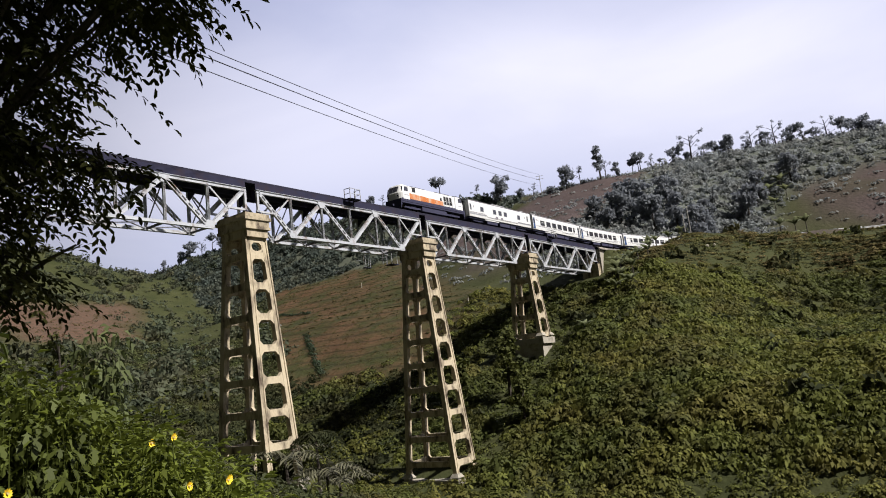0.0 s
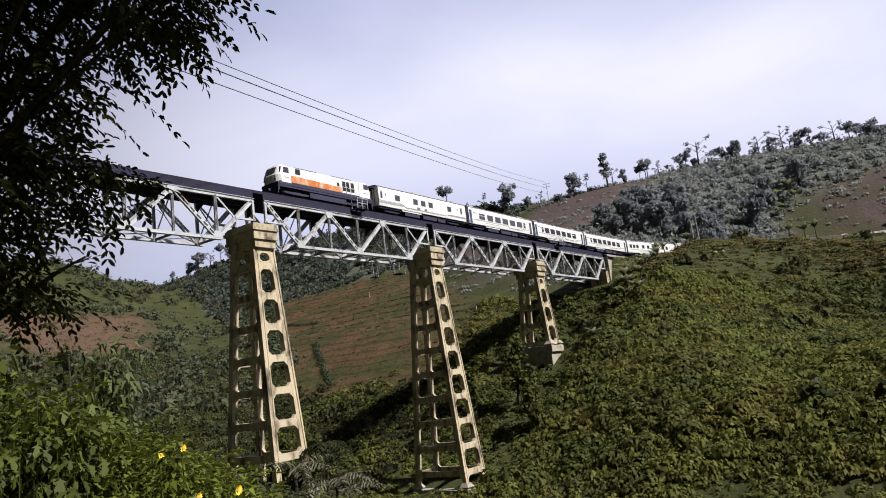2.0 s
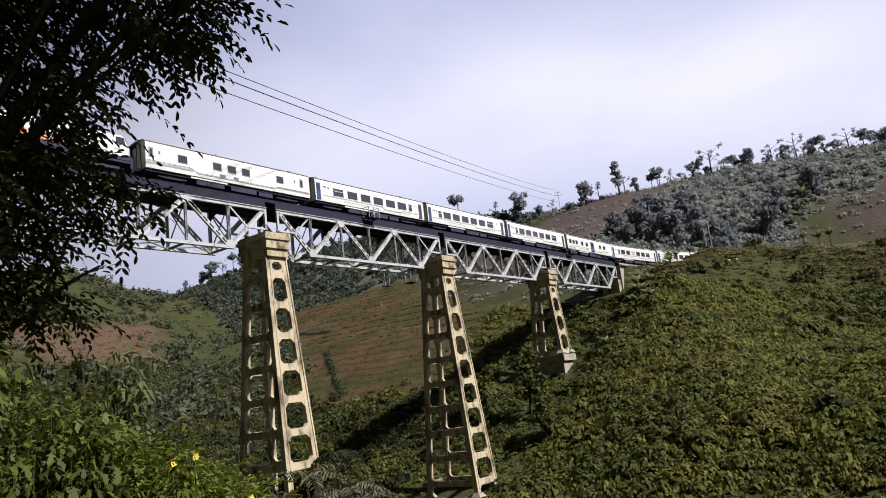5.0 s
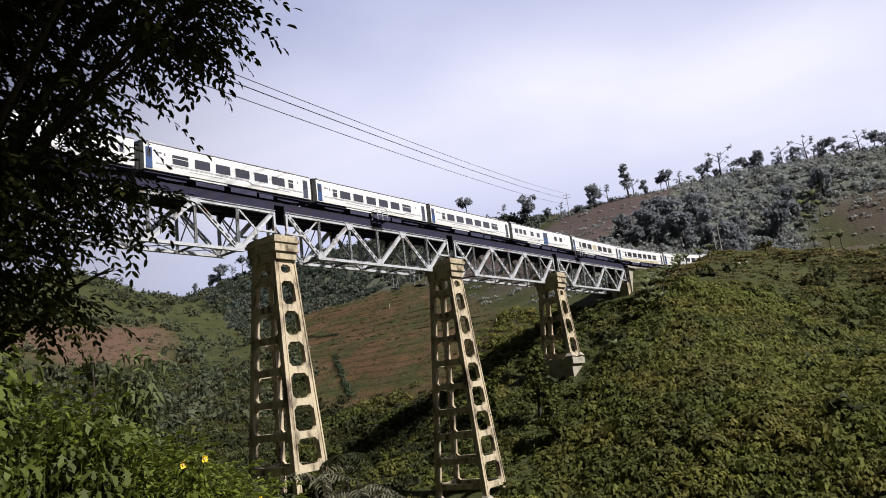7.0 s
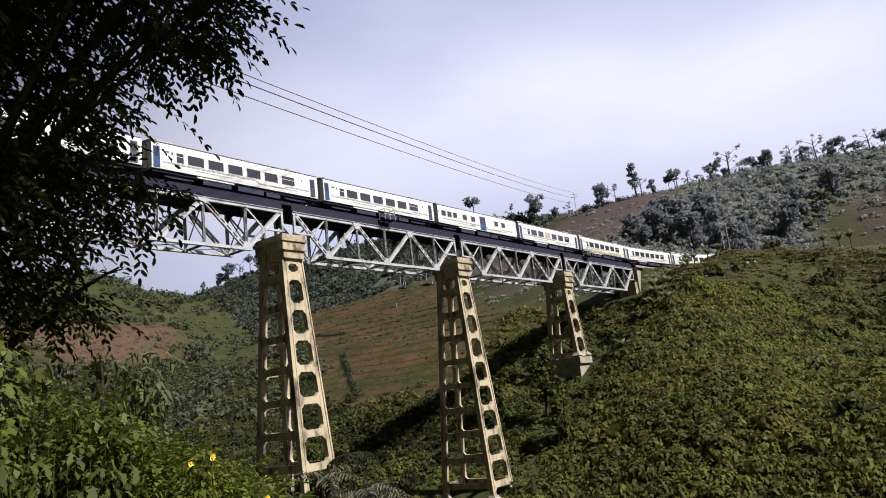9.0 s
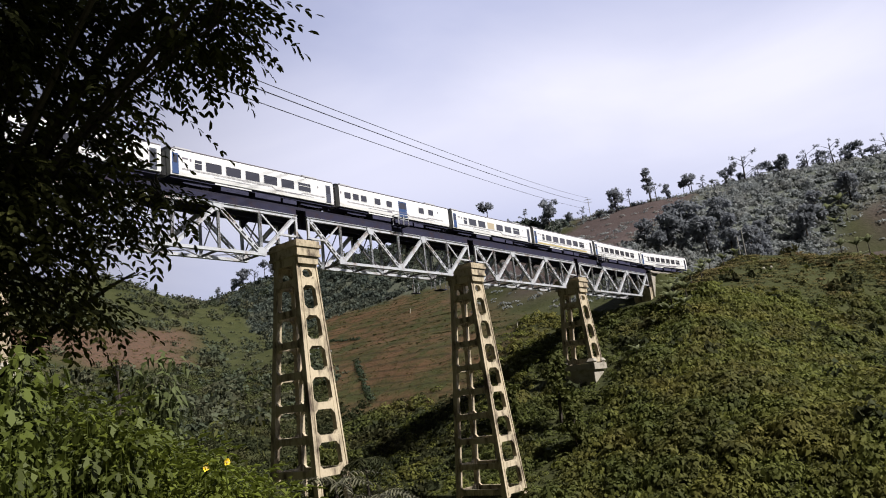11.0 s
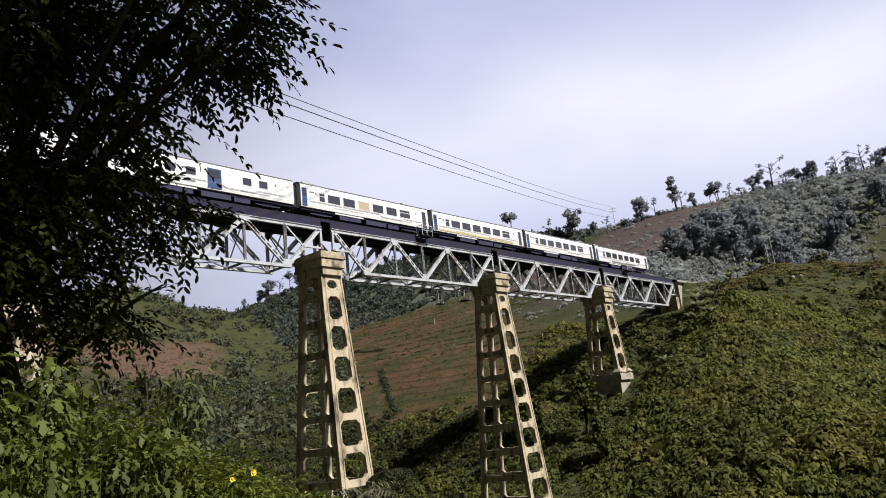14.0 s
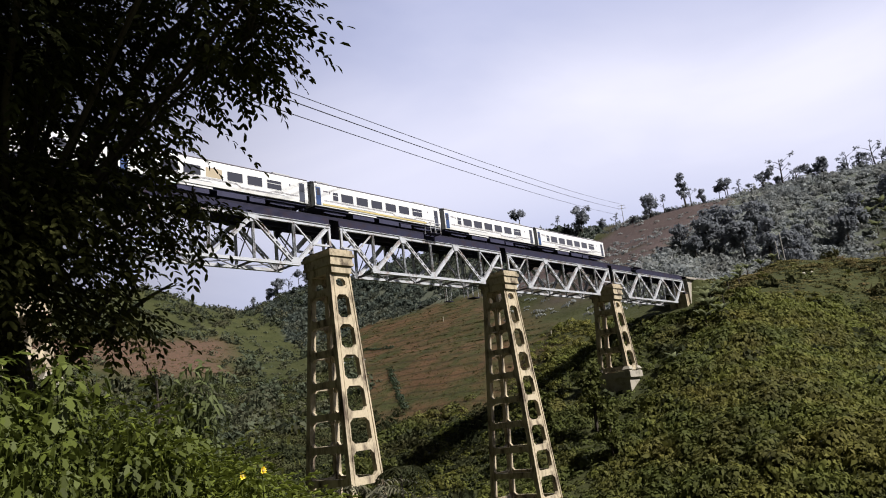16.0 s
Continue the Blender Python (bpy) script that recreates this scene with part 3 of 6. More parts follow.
def build_span(x0):
    sp = thing("bridge_span", "silver-painted riveted steel deck truss carried by concrete piers", "truss span", "spans of the viaduct", at=(x0, 0, Z0))
    P = SPAN / 6
    for y in (-WIDE / 2, WIDE / 2):
        top = Geo()
        top.box(0.0, SPAN, y - 0.17, y + 0.17, -0.05, 0.0)
        top.box(0.0, SPAN, y - 0.06, y + 0.06, -0.36, -0.05)
        top.box(0.0, SPAN, y - 0.15, y + 0.15, -0.40, -0.36)
        part("top_chord", top, M_STEEL, sp)
        bot = Geo()
        bot.box(P - 0.5, 5 * P + 0.5, y - 0.20, y + 0.20, -DEEP - 0.17, -DEEP - 0.12)
        bot.box(P - 0.5, 5 * P + 0.5, y - 0.16, y - 0.12, -DEEP - 0.12, -DEEP + 0.14)
        bot.box(P - 0.5, 5 * P + 0.5, y + 0.12, y + 0.16, -DEEP - 0.12, -DEEP + 0.14)
        part("bottom_chord", bot, M_STEEL, sp)
        T = lambda i: (i * P, y, -0.25)
        B = lambda i: (i * P, y, -DEEP)
        for k, (a, b, lace) in enumerate(((T(0.06), B(1), 1), (B(1), T(2), 0), (T(2), B(3), 1), (B(3), T(4), 0), (T(4), B(5), 1), (B(5), T(5.94), 0))):
            g = Geo()
            if lace:
                laced(g, a, b, 0.42, 0.10, 7)
            else:
                d = (Vector(b) - Vector(a)).normalized()
                n = (d.z, 0, -d.x)
                g.beam(a, b, 0.10, 0.40, n)
                s = Vector(n) * 0.19
                g.beam(Vector(a) + s, Vector(b) + s, 0.30, 0.05, n)
                g.beam(Vector(a) - s, Vector(b) - s, 0.30, 0.05, n)
            part("diagonal", g, M_STEEL, sp)
        for i in range(1, 6):
            g = Geo()
            w = 0.13 if i % 2 else 0.10
            g.beam(T(i), B(i), 0.22, 0.03, (1, 0, 0))
            for s in (-w, w):
                g.beam(Vector(T(i)) + Vector((s, 0, 0)), Vector(B(i)) + Vector((s, 0, 0)), 0.22, 0.035, (1, 0, 0))
            part("vertical_post", g, M_STEEL, sp)
        for x, e in ((0.16, 1), (SPAN - 0.16, -1)):
            g = Geo()
            g.beam((x, y, -0.3), (x, y, -2.45), 0.24, 0.26, (1, 0, 0))
            g.beam((x - 0.2 * e, y, -2.36), (x + 2.35 * e, y, -2.36), 0.24, 0.20)
            part("bearing_post", g, M_STEEL, sp)
            g = Geo()
            g.box(x - 0.35, x + 0.35, y - 0.3, y + 0.3, -2.80, -2.62)
            g.box(x - 0.2, x + 0.2, y - 0.22, y + 0.22, -2.62, -2.46)
            part("bearing", g, M_DARKSTEEL, sp)
        for i, j in ((1, 0.52), (5, 5.48)):
            g = Geo()
            g.beam(T(i), (j * P, y, -2.4), 0.12, 0.16, (1, 0, 0))
            part("sub_strut", g, M_STEEL, sp)
        # node plates
        for i in (2, 4):
            g = Geo()
            g.prism([(i * P - 0.62, -0.12), (i * P + 0.62, -0.12), (i * P + 0.34, -0.86), (i * P - 0.34, -0.86)], lambda a, b, s: (a, y - 0.175 + 0.35 * s, b))
            part("gusset_plate", g, M_STEEL, sp)
        for i in (1, 3, 5):
            g = Geo()
            g.prism([(i * P - 0.6, -DEEP - 0.02), (i * P - 0.34, -DEEP + 0.68), (i * P + 0.34, -DEEP + 0.68), (i * P + 0.6, -DEEP - 0.02)], lambda a, b, s: (a, y - 0.175 + 0.35 * s, b))
            part("gusset_plate", g, M_STEEL, sp)
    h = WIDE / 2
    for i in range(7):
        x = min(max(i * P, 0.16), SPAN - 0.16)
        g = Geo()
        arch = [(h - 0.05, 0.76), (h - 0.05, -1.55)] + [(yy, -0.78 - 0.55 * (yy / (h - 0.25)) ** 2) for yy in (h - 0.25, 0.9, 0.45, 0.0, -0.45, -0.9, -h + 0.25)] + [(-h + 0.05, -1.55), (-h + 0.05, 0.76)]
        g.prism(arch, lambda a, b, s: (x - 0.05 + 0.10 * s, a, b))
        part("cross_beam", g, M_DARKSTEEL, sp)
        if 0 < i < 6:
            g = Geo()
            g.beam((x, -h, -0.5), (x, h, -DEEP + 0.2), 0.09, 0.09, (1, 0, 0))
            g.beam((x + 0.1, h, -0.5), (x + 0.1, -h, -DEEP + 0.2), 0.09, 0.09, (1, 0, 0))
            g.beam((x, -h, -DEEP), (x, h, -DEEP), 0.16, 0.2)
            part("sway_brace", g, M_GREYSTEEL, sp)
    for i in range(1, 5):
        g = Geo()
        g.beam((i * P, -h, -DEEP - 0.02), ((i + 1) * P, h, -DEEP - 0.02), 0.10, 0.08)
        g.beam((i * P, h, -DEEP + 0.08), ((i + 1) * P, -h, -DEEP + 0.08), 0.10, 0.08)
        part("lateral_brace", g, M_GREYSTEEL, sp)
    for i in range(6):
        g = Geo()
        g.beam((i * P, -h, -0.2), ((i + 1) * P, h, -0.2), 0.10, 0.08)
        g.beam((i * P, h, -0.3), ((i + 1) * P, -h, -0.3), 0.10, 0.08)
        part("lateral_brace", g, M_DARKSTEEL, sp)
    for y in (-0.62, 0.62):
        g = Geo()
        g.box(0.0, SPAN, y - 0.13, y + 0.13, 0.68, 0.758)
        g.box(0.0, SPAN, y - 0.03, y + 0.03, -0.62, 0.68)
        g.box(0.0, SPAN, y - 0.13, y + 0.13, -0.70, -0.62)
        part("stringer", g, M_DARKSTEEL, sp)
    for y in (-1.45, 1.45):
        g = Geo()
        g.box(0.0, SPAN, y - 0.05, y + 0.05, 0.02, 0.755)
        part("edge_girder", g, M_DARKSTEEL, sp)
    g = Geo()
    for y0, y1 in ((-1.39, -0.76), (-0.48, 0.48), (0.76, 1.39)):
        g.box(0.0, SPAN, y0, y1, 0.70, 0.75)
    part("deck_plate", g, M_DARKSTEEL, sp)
    return sp


first = build_span(0.0)
for k in (-2, -1, 1, 2):
    copy_thing(first, pose(k * PITCH, 0, Z0))


def build_cage(x):
    """A refuge platform that sticks out from the deck on its south side."""
    c = thing("refuge_platform", "small steel refuge cage with rails beside the track", "platform", "refuges on the viaduct", at=(x, -1.5, Z0))
    w = 0.95
    g = Geo()
    for yy in (-0.30, -0.62, -0.94):
        g.box(-w, w, yy - 0.14, yy + 0.14, 0.72, 0.78)
    part("floor_boards", g, M_SLEEPER, c)
    for xx in (-w + 0.1, 0.0, w - 0.1):
        g = Geo()
        g.beam((xx, 0.1, 0.67), (xx, -1.16, 0.67), 0.10, 0.10)
        part("bracket", g, M_DARKSTEEL, c)
    for xx, yy in ((-w + 0.04, -1.12), (0.0, -1.12), (w - 0.04, -1.12), (-w + 0.04, -0.2), (w - 0.04, -0.2)):
        g = Geo()
        g.beam((xx, yy, 0.70), (xx, yy, 2.02), 0.07, 0.07, (1, 0, 0))
        part("post", g, M_STEEL, c)
    for zz in (1.36, 1.98):
        g = Geo()
        g.beam((-w, -1.12, zz), (w, -1.12, zz), 0.06, 0.06)
        g.beam((-w + 0.04, -1.12, zz), (-w + 0.04, -0.2, zz), 0.06, 0.06)
        g.beam((w - 0.04, -1.12, zz), (w - 0.04, -0.2, zz), 0.06, 0.06)
        part("hand_rail", g, M_STEEL, c)


for x in (14.6, 52.0 + PITCH * 0.55):
    build_cage(x)


def build_pier(x, foot, rungs):
    """A tower of two leaning ladder frames joined by beams, under a heavy cap. foot: level of the ground."""
    pr = thing("bridge_pier", "tall tapering openwork concrete pier with a corniced cap", "pier", "piers of the viaduct", at=(x, 0, Z0))
    low = foot - Z0
    A = lambda z: 1.40 - 0.0805 * z           # half width across the line
    Bx = lambda z: 1.20 - 0.0354 * z          # half width along the line
    leg = 0.66
    deep = 0.62
    zs = [-7.21 - 3.196 * k for k in range(rungs)]
    cap = Geo()
    cap.box(-1.36, 1.36, -2.12, 2.12, -5.3, -4.5)
    cap.box(-1.62, 1.62, -2.34, 2.34, -4.5, -4.22)
    cap.box(-1.52, 1.52, -2.26, 2.26, -4.22, -3.55)
    cap.box(-1.72, 1.72, -2.42, 2.42, -3.55, -3.22)
    cap.box(-1.58, 1.58, -2.30, 2.30, -3.22, -2.80)
    part("cap", cap, M_CONCRETE, pr)
    for sy in (-1, 1):
        for sx in (-1, 1):
            g = Geo()

            def at(z, u, v):
                """u: from the outer edge inwards along x; v: from the outer face inwards."""
                return (sx * (Bx(z) - u), sy * (A(z) - v), z)

            ring = [(0, 0), (0.18, 0), (0.18, 0.10), (leg - 0.16, 0.10), (leg - 0.16, 0.04), (leg, 0.04), (leg, deep), (0, deep)]
            g.prism(ring, lambda a, b, s: at(low if s else -5.3, a, b))
            part("leg", g, M_CONCRETE, pr)
        for k, z in enumerate(zs):
            g = Geo()
            w = Bx(z) - leg
            hh, ch = 0.36, min(0.42, w * 0.45)
            outline = [(-w, z + hh + ch), (-w + ch, z + hh), (w - ch, z + hh), (w, z + hh + ch), (w, z - hh - ch), (w - ch, z - hh), (-w + ch, z - hh), (-w, z - hh - ch)]
            g.prism(outline, lambda a, b, s: (a * 1.003, sy * (A(b) - 0.06 - 0.42 * s), b))
            part("rung", g, M_CONCRETE, pr)
        # panel with the small window under the cap
        g = Geo()
        w = Bx(-6) - leg
        for s in (-1, 1):
            g.prism([(s * (w + 0.02), -5.3), (0, -5.3), (0, -5.82), (s * 0.32, -5.82), (s * (w - 0.12), -6.1), (s * (w - 0.12), -6.5), (s * 0.32, -6.72), (0, -6.72), (0, -6.86), (s * (w + 0.03), -6.86)],
                    lambda a, b, q: (a, sy * (A(b) - 0.06 - 0.42 * q), b))
        part("head_panel", g, M_CONCRETE, pr)
    for sx in (-1, 1):
        for z in zs:
            g = Geo()
            w = A(z) - deep
            hh, ch = 0.36, 0.42
            outline = [(-w, z + hh + ch), (-w + ch, z + hh), (w - ch, z + hh), (w, z + hh + ch), (w, z - hh - ch * 0.7), (w - ch, z - hh), (-w + ch, z - hh), (-w, z - hh - ch * 0.7)]
            g.prism(outline, lambda a, b, s: (sx * (Bx(b) - 0.10 - 0.34 * s), a * 1.003, b))
            part("tie_beam", g, M_CONCRETE, pr)
    g = Geo()
    g.box(-Bx(low) - 0.35, Bx(low) + 0.35, -A(low) - 0.35, A(low) + 0.35, low - 0.95, low + 0.06)
    g.box(-Bx(low) + 0.1, Bx(low) - 0.1, -A(low) + 0.1, A(low) - 0.1, low - 3.6, low - 0.95)
    part("footing", g, M_PLINTH, pr, "pale concrete footing block")
    for sy in (-1, 1):
        for sx in (-1, 1):
            g = Geo()
            cx, cy = sx * (Bx(low) - leg / 2), sy * (A(low) - deep / 2)
            k0 = len(g.v)
            for hw, z in ((0.52, low + 0.05), (0.46, low + 0.30), (0.70, low + 0.36), (0.40, low + 0.85)):
                g.v += [(cx - hw, cy - hw, z), (cx + hw, cy - hw, z), (cx + hw, cy + hw, z), (cx - hw, cy + hw, z)]
            for i in range(3):
                for j in range(4):
                    g.f.append((i * 4 + j, i * 4 + (j + 1) % 4, (i + 1) * 4 + (j + 1) % 4, (i + 1) * 4 + j))
            g.f += [(3, 2, 1, 0), (12, 13, 14, 15)]
            part("plinth", g, M_PLINTH, pr)
    return pr


PIERS = ((-0.67 - PITCH, 20.2, 3), (-0.67, 5.6, 7), (-0.67 + PITCH, 1.2, 9), (-0.67 + 2 * PITCH, 18.6, 4))
for x, foot, rungs in PIERS:
    build_pier(x, foot, rungs)


def build_abutment(x, e):
    ab = thing("abutment", "pale weathered concrete abutment at the end of the viaduct", "abutment", kind="structure", at=(x, 0, Z0))
    g = Geo()
    g.box(min(-0.6 * e, 2.6 * e), max(-0.6 * e, 2.6 * e), -1.8, 1.8, -9.0, -2.82)
    part("bearing_seat", g, M_CONCRETE, ab)
    g = Geo()
    g.box(min(0.55 * e, 5.2 * e), max(0.55 * e, 5.2 * e), -1.8, 1.8, -2.82, 0.30)
    part("back_wall", g, M_PLINTH, ab)
    for y in (-2.15, 1.9):
        g = Geo()
        g.box(min(0.6 * e, 5.4 * e), max(0.6 * e, 5.4 * e), y, y + 0.25, -5.5, 0.72)
        part("wing_wall", g, M_PLINTH, ab)


build_abutment(3 * SPAN + 2 * GAP + 0.25, 1)
build_abutment(-2 * PITCH - 0.25, -1)


def build_cradle(x, y, w, d, drop, label):
    """A plank hung below the bottom chord on thin rods."""
    c = thing("inspection_cradle", label, "platform", "hung platforms", at=(x, y, Z0 - DEEP - 0.17))
    for i in (-1, 1):
        for j in (-1, 1):
            g = Geo()
            g.beam((i * w / 2, j * d / 2, 0.1), (i * w / 2, j * d / 2, -drop), 0.05, 0.05, (1, 0, 0))
            part("hanger_rod", g, M_STEEL, c)
    g = Geo()
    g.box(-w / 2 - 0.2, w / 2 + 0.2, -d / 2 - 0.1, d / 2 + 0.1, -drop - 0.08, -drop)
    part("plank", g, M_DARKSTEEL, c)


build_cradle(24.9, 1.0, 1.1, 1.0, 1.35, "small work platform hung under the truss beside the pier")
build_cradle(20.4, 1.525, 0.9, 0.3, 1.9, "dark plank hung on rods below the bottom chord")


def build_ladder(x, y, z0, z1):
    """A steel access ladder with side rails and rungs."""
    t = thing("access_ladder", "grey steel ladder hung inside the truss down to a work platform", "ladder", at=(x, y, z0))
    for dx in (-0.45, 0.45):
        g = Geo()
        g.beam((dx, 0, 0), (dx, 0, z1 - z0), 0.07, 0.07, (1, 0, 0))
        part("side_rail", g, M_GREYSTEEL, t)
    for k in range(int((z1 - z0) / 0.6)):
        g = Geo()
        g.beam((-0.45, 0, 0.3 + 0.6 * k), (0.45, 0, 0.3 + 0.6 * k), 0.04, 0.04)
        part("rung", g, M_GREYSTEEL, t)


build_ladder(23.7, 1.2, Z0 - DEEP - 1.52, Z0 + 0.6)

# ---------------------------------------------------------------- train
# cars: x backwards along the train from the middle, z up from the rail head
HALF, LEN = 1.49, 20.0


def shell_ring(w, z0, z1, zr, n=7):
    """Cross-section of a car's side and roof edge, from one foot over the roof to the other."""
    side = [(-w + 0.05, z0), (-w, z0 + 0.35), (-w, z1 - 0.25), (-w + 0.06, z1)]
    arc = [(-(w - 0.06) * math.cos(math.pi * k / n), z1 + (zr - z1) * math.sin(math.pi * k / n)) for k in range(1, n)]
    return side, arc


def extrude(g, ring, x0, x1, closed=True):
    n, k = len(ring), len(g.v)
    g.v += [(x0, y, z) for y, z in ring] + [(x1, y, z) for y, z in ring]
    for i in range(n if closed else n - 1):
        j = (i + 1) % n
        g.f.append((k + i, k + j, k + n + j, k + n + i))
    g.f += [tuple(range(k, k + n))[::-1], tuple(range(k + n, k + 2 * n))]


def pane(g, x0, x1, z0, z1, side, out=0.012, r=0.07):
    """A round-cornered plate on the car's flank."""
    o = [(x0 + r, z0), (x1 - r, z0), (x1, z0 + r), (x1, z1 - r), (x1 - r, z1), (x0 + r, z1), (x0, z1 - r), (x0, z0 + r)]
    g.prism(o, lambda a, b, s: (a, side * (HALF - 0.02 + (out + 0.02) * s), b))


def ring_frame(g, x0, x1, z0, z1, side, out=0.03, w=0.06):
    for a, b, c, d in ((x0 - w, x0, z0 - w, z1 + w), (x1, x1 + w, z0 - w, z1 + w), (x0, x1, z0 - w, z0), (x0, x1, z1, z1 + w)):
        g.box(a, b, min(side * (HALF - 0.02), side * (HALF + out)), max(side * (HALF - 0.02), side * (HALF + out)), c, d)


def build_bogie(parent, x, name="bogie", base=2.2, r=0.43):
    g = Geo()
    for y in (-0.98, 0.98):
        g.prism([(x - base / 2 - 0.45, 0.42), (x - base / 2 - 0.3, 0.62), (x - 0.6, 0.62), (x - 0.4, 0.80), (x + 0.4, 0.80), (x + 0.6, 0.62), (x + base / 2 + 0.3, 0.62),
                 (x + base / 2 + 0.45, 0.42), (x + 0.5, 0.34), (x - 0.5, 0.34)], lambda a, b, s: (a, y - 0.07 + 0.14 * s, b))
        for q in (-0.25, 0.25):
            g.tube([(x + q, y, 0.36), (x + q, y, 0.76)], [0.11, 0.11], 8)
    g.box(x - 0.35, x + 0.35, -1.0, 1.0, 0.55, 0.82)
    b = part(name, g, M_NAVY, parent)
    for dx in (-base / 2, base / 2):
        w = Geo()
        for y in (-0.56, 0.56):
            w.tube([(x + dx, y - 0.065, r), (x + dx, y + 0.065, r)], [r, r], 18)
        w.tube([(x + dx, -0.95, r), (x + dx, 0.95, r)], [0.07, 0.07], 8)
        part("wheelset", w, M_WHEEL, b)
    return b


def build_car(kind):
    blind, turned = kind == "blind", kind in ("blind", "turned", "gold", "tail")
    kind = "seat" if kind in ("blind", "turned") else kind
    labels = {"seat": "white air-conditioned passenger coach with dark windows and blue end doors",
              "gold": "white passenger coach with a yellow band along its skirt",
              "power": "white generator and baggage car with few small windows",
              "dine": "white dining coach with a wide blue door amidships",
              "tail": "white last passenger coach of the train"}
    c = thing("railway_coach", labels[kind], "railway car", "coaches of the train")
    E, zb, zt, zr = LEN / 2, 0.94, 3.50, 3.86
    side, arc = shell_ring(HALF, zb, zt, zr)
    g = Geo()
    extrude(g, side + [(-y, z) for y, z in side[::-1]], -E, E)
    part("body", g, M_WHITE, c)
    g = Geo()
    extrude(g, [(-HALF + 0.06, zt)] + arc + [(HALF - 0.06, zt)], -E, E)
    roof = part("roof", g, M_ROOF, c, smooth=False)
    for y in (-1, 1):
        gg = Geo()
        gg.box(-E, E, y * (HALF - 0.03) - 0.03, y * (HALF - 0.03) + 0.03, zt - 0.02, zt + 0.05)
        part("gutter", gg, M_STRIPE, roof)
    for x, ln in ((-8.2, 1.7), (7.3, 2.0)) if kind != "power" else ((0.4, 4.2), (8.3, 1.0)):
        gg = Geo()
        extrude(gg, [(-0.8, zr - 0.10), (-0.72, zr + 0.16), (-0.5, zr + 0.22), (0.5, zr + 0.22), (0.72, zr + 0.16), (0.8, zr - 0.10)], x - ln / 2, x + ln / 2)
        part("roof_unit", gg, M_ROOF, roof)
    for x in (-4.5, -1.5, 1.5, 4.5):
        gg = Geo()
        gg.tube([(x, 0, zr - 0.05), (x, 0, zr + 0.1)], [0.2, 0.16], 8)
        part("roof_vent", gg, M_ROOF, roof)
    if kind in ("seat", "gold", "tail"):
        wins = [(3.3, 5.0), (5.7, 7.4), (8.05, 9.75), (10.35, 12.1), (12.7, 14.45), (15.0, 16.75), (17.25, 17.95)]
        doors = [(0.62, 1.28), (19.35, 20.05)]
        small = [(1.65, 2.25, 2.6, 2.75), (2.45, 2.62, 2.45, 2.75), (18.5, 18.66, 2.5, 2.72)]
        wz = (1.80, 2.74)
        if turned:
            wins = [(2.97, 3.70), (4.15, 5.88), (6.38, 8.10), (8.64, 10.34), (10.90, 12.58), (13.12, 14.82), (15.40, 17.12)]
            small = [(1.65, 2.25, 2.6, 2.75), (2.45, 2.62, 2.45, 2.75), (18.1, 18.26, 2.5, 2.72)]
        barred = 6 if turned else 0
    elif kind == "dine":
        wins = [(1.25, 2.25), (2.6, 3.55), (3.9, 4.85), (6.2, 7.2), (8.25, 9.25), (14.3, 15.3), (16.2, 17.2)]
        doors = [(10.45, 11.95)]
        small = [(0.62, 0.8, 2.45, 2.72), (18.1, 18.28, 2.45, 2.72), (8.3, 9.2, 1.35, 1.5)]
        wz = (2.0, 2.76)
    else:
        wins = [(3.8, 4.75), (7.7, 8.65), (9.45, 10.4), (11.2, 12.15), (15.75, 16.65)]
        doors = [(0.75, 1.25), (19.0, 19.55)]
        small = [(1.75, 1.95, 2.4, 2.7), (18.2, 18.38, 2.4, 2.7), (8.4, 9.1, 1.35, 1.65), (10.1, 10.7, 1.35, 1.65)]
        wz = (2.0, 2.72)
    for s in (-1, 1):
        at = (lambda a, b: (a - 0.46 - E, b - 0.46 - E)) if s < 0 else (lambda a, b: (E - (b - 0.46), E - (a - 0.46)))
        for k, (a, b) in enumerate(wins):
            x0, x1 = at(a, b)
            g = Geo()
            pane(g, x0, x1, *wz, s)
            w = part("window", g, M_BLIND if blind and k == 3 else M_GLASS, c)
            g = Geo()
            ring_frame(g, x0, x1, *wz, s, 0.022, 0.05)
            if kind in ("seat", "gold", "tail") and (k == barred or b - a < 0.9):
                zm = wz[1] - 0.36
                g.box(x0, x1, min(s * (HALF - 0.02), s * (HALF + 0.022)), max(s * (HALF - 0.02), s * (HALF + 0.022)), zm, zm + 0.05)
            part("window_frame", g, M_GREYPAINT if kind == "power" else M_WHITE, w)
        for a, b in doors:
            x0, x1 = at(a, b)
            g = Geo()
            dz = (1.05, 3.05) if kind != "power" else (1.95, 2.95)
            pane(g, x0, x1, *dz, s, 0.010, 0.03)
            front = a < 15 and kind != "power"
            dr = part("door", g, M_BLUE if front else M_GREYPAINT if kind == "power" else M_DOOR, c, "blue door" if front else "")
            g = Geo()
            pane(g, x0 + 0.12, x1 - 0.12, dz[1] - 0.95, dz[1] - 0.15, s, 0.018, 0.05)
            part("door_window", g, M_GLASS, dr)
        for a, b, z0, z1 in small:
            x0, x1 = at(a, b)
            g = Geo()
            pane(g, x0, x1, z0, z1, s, 0.014, 0.02)
            part("side_plate", g, M_STRIPE, c)
        # thin double line with its step, and the band along the skirt
        g = Geo()
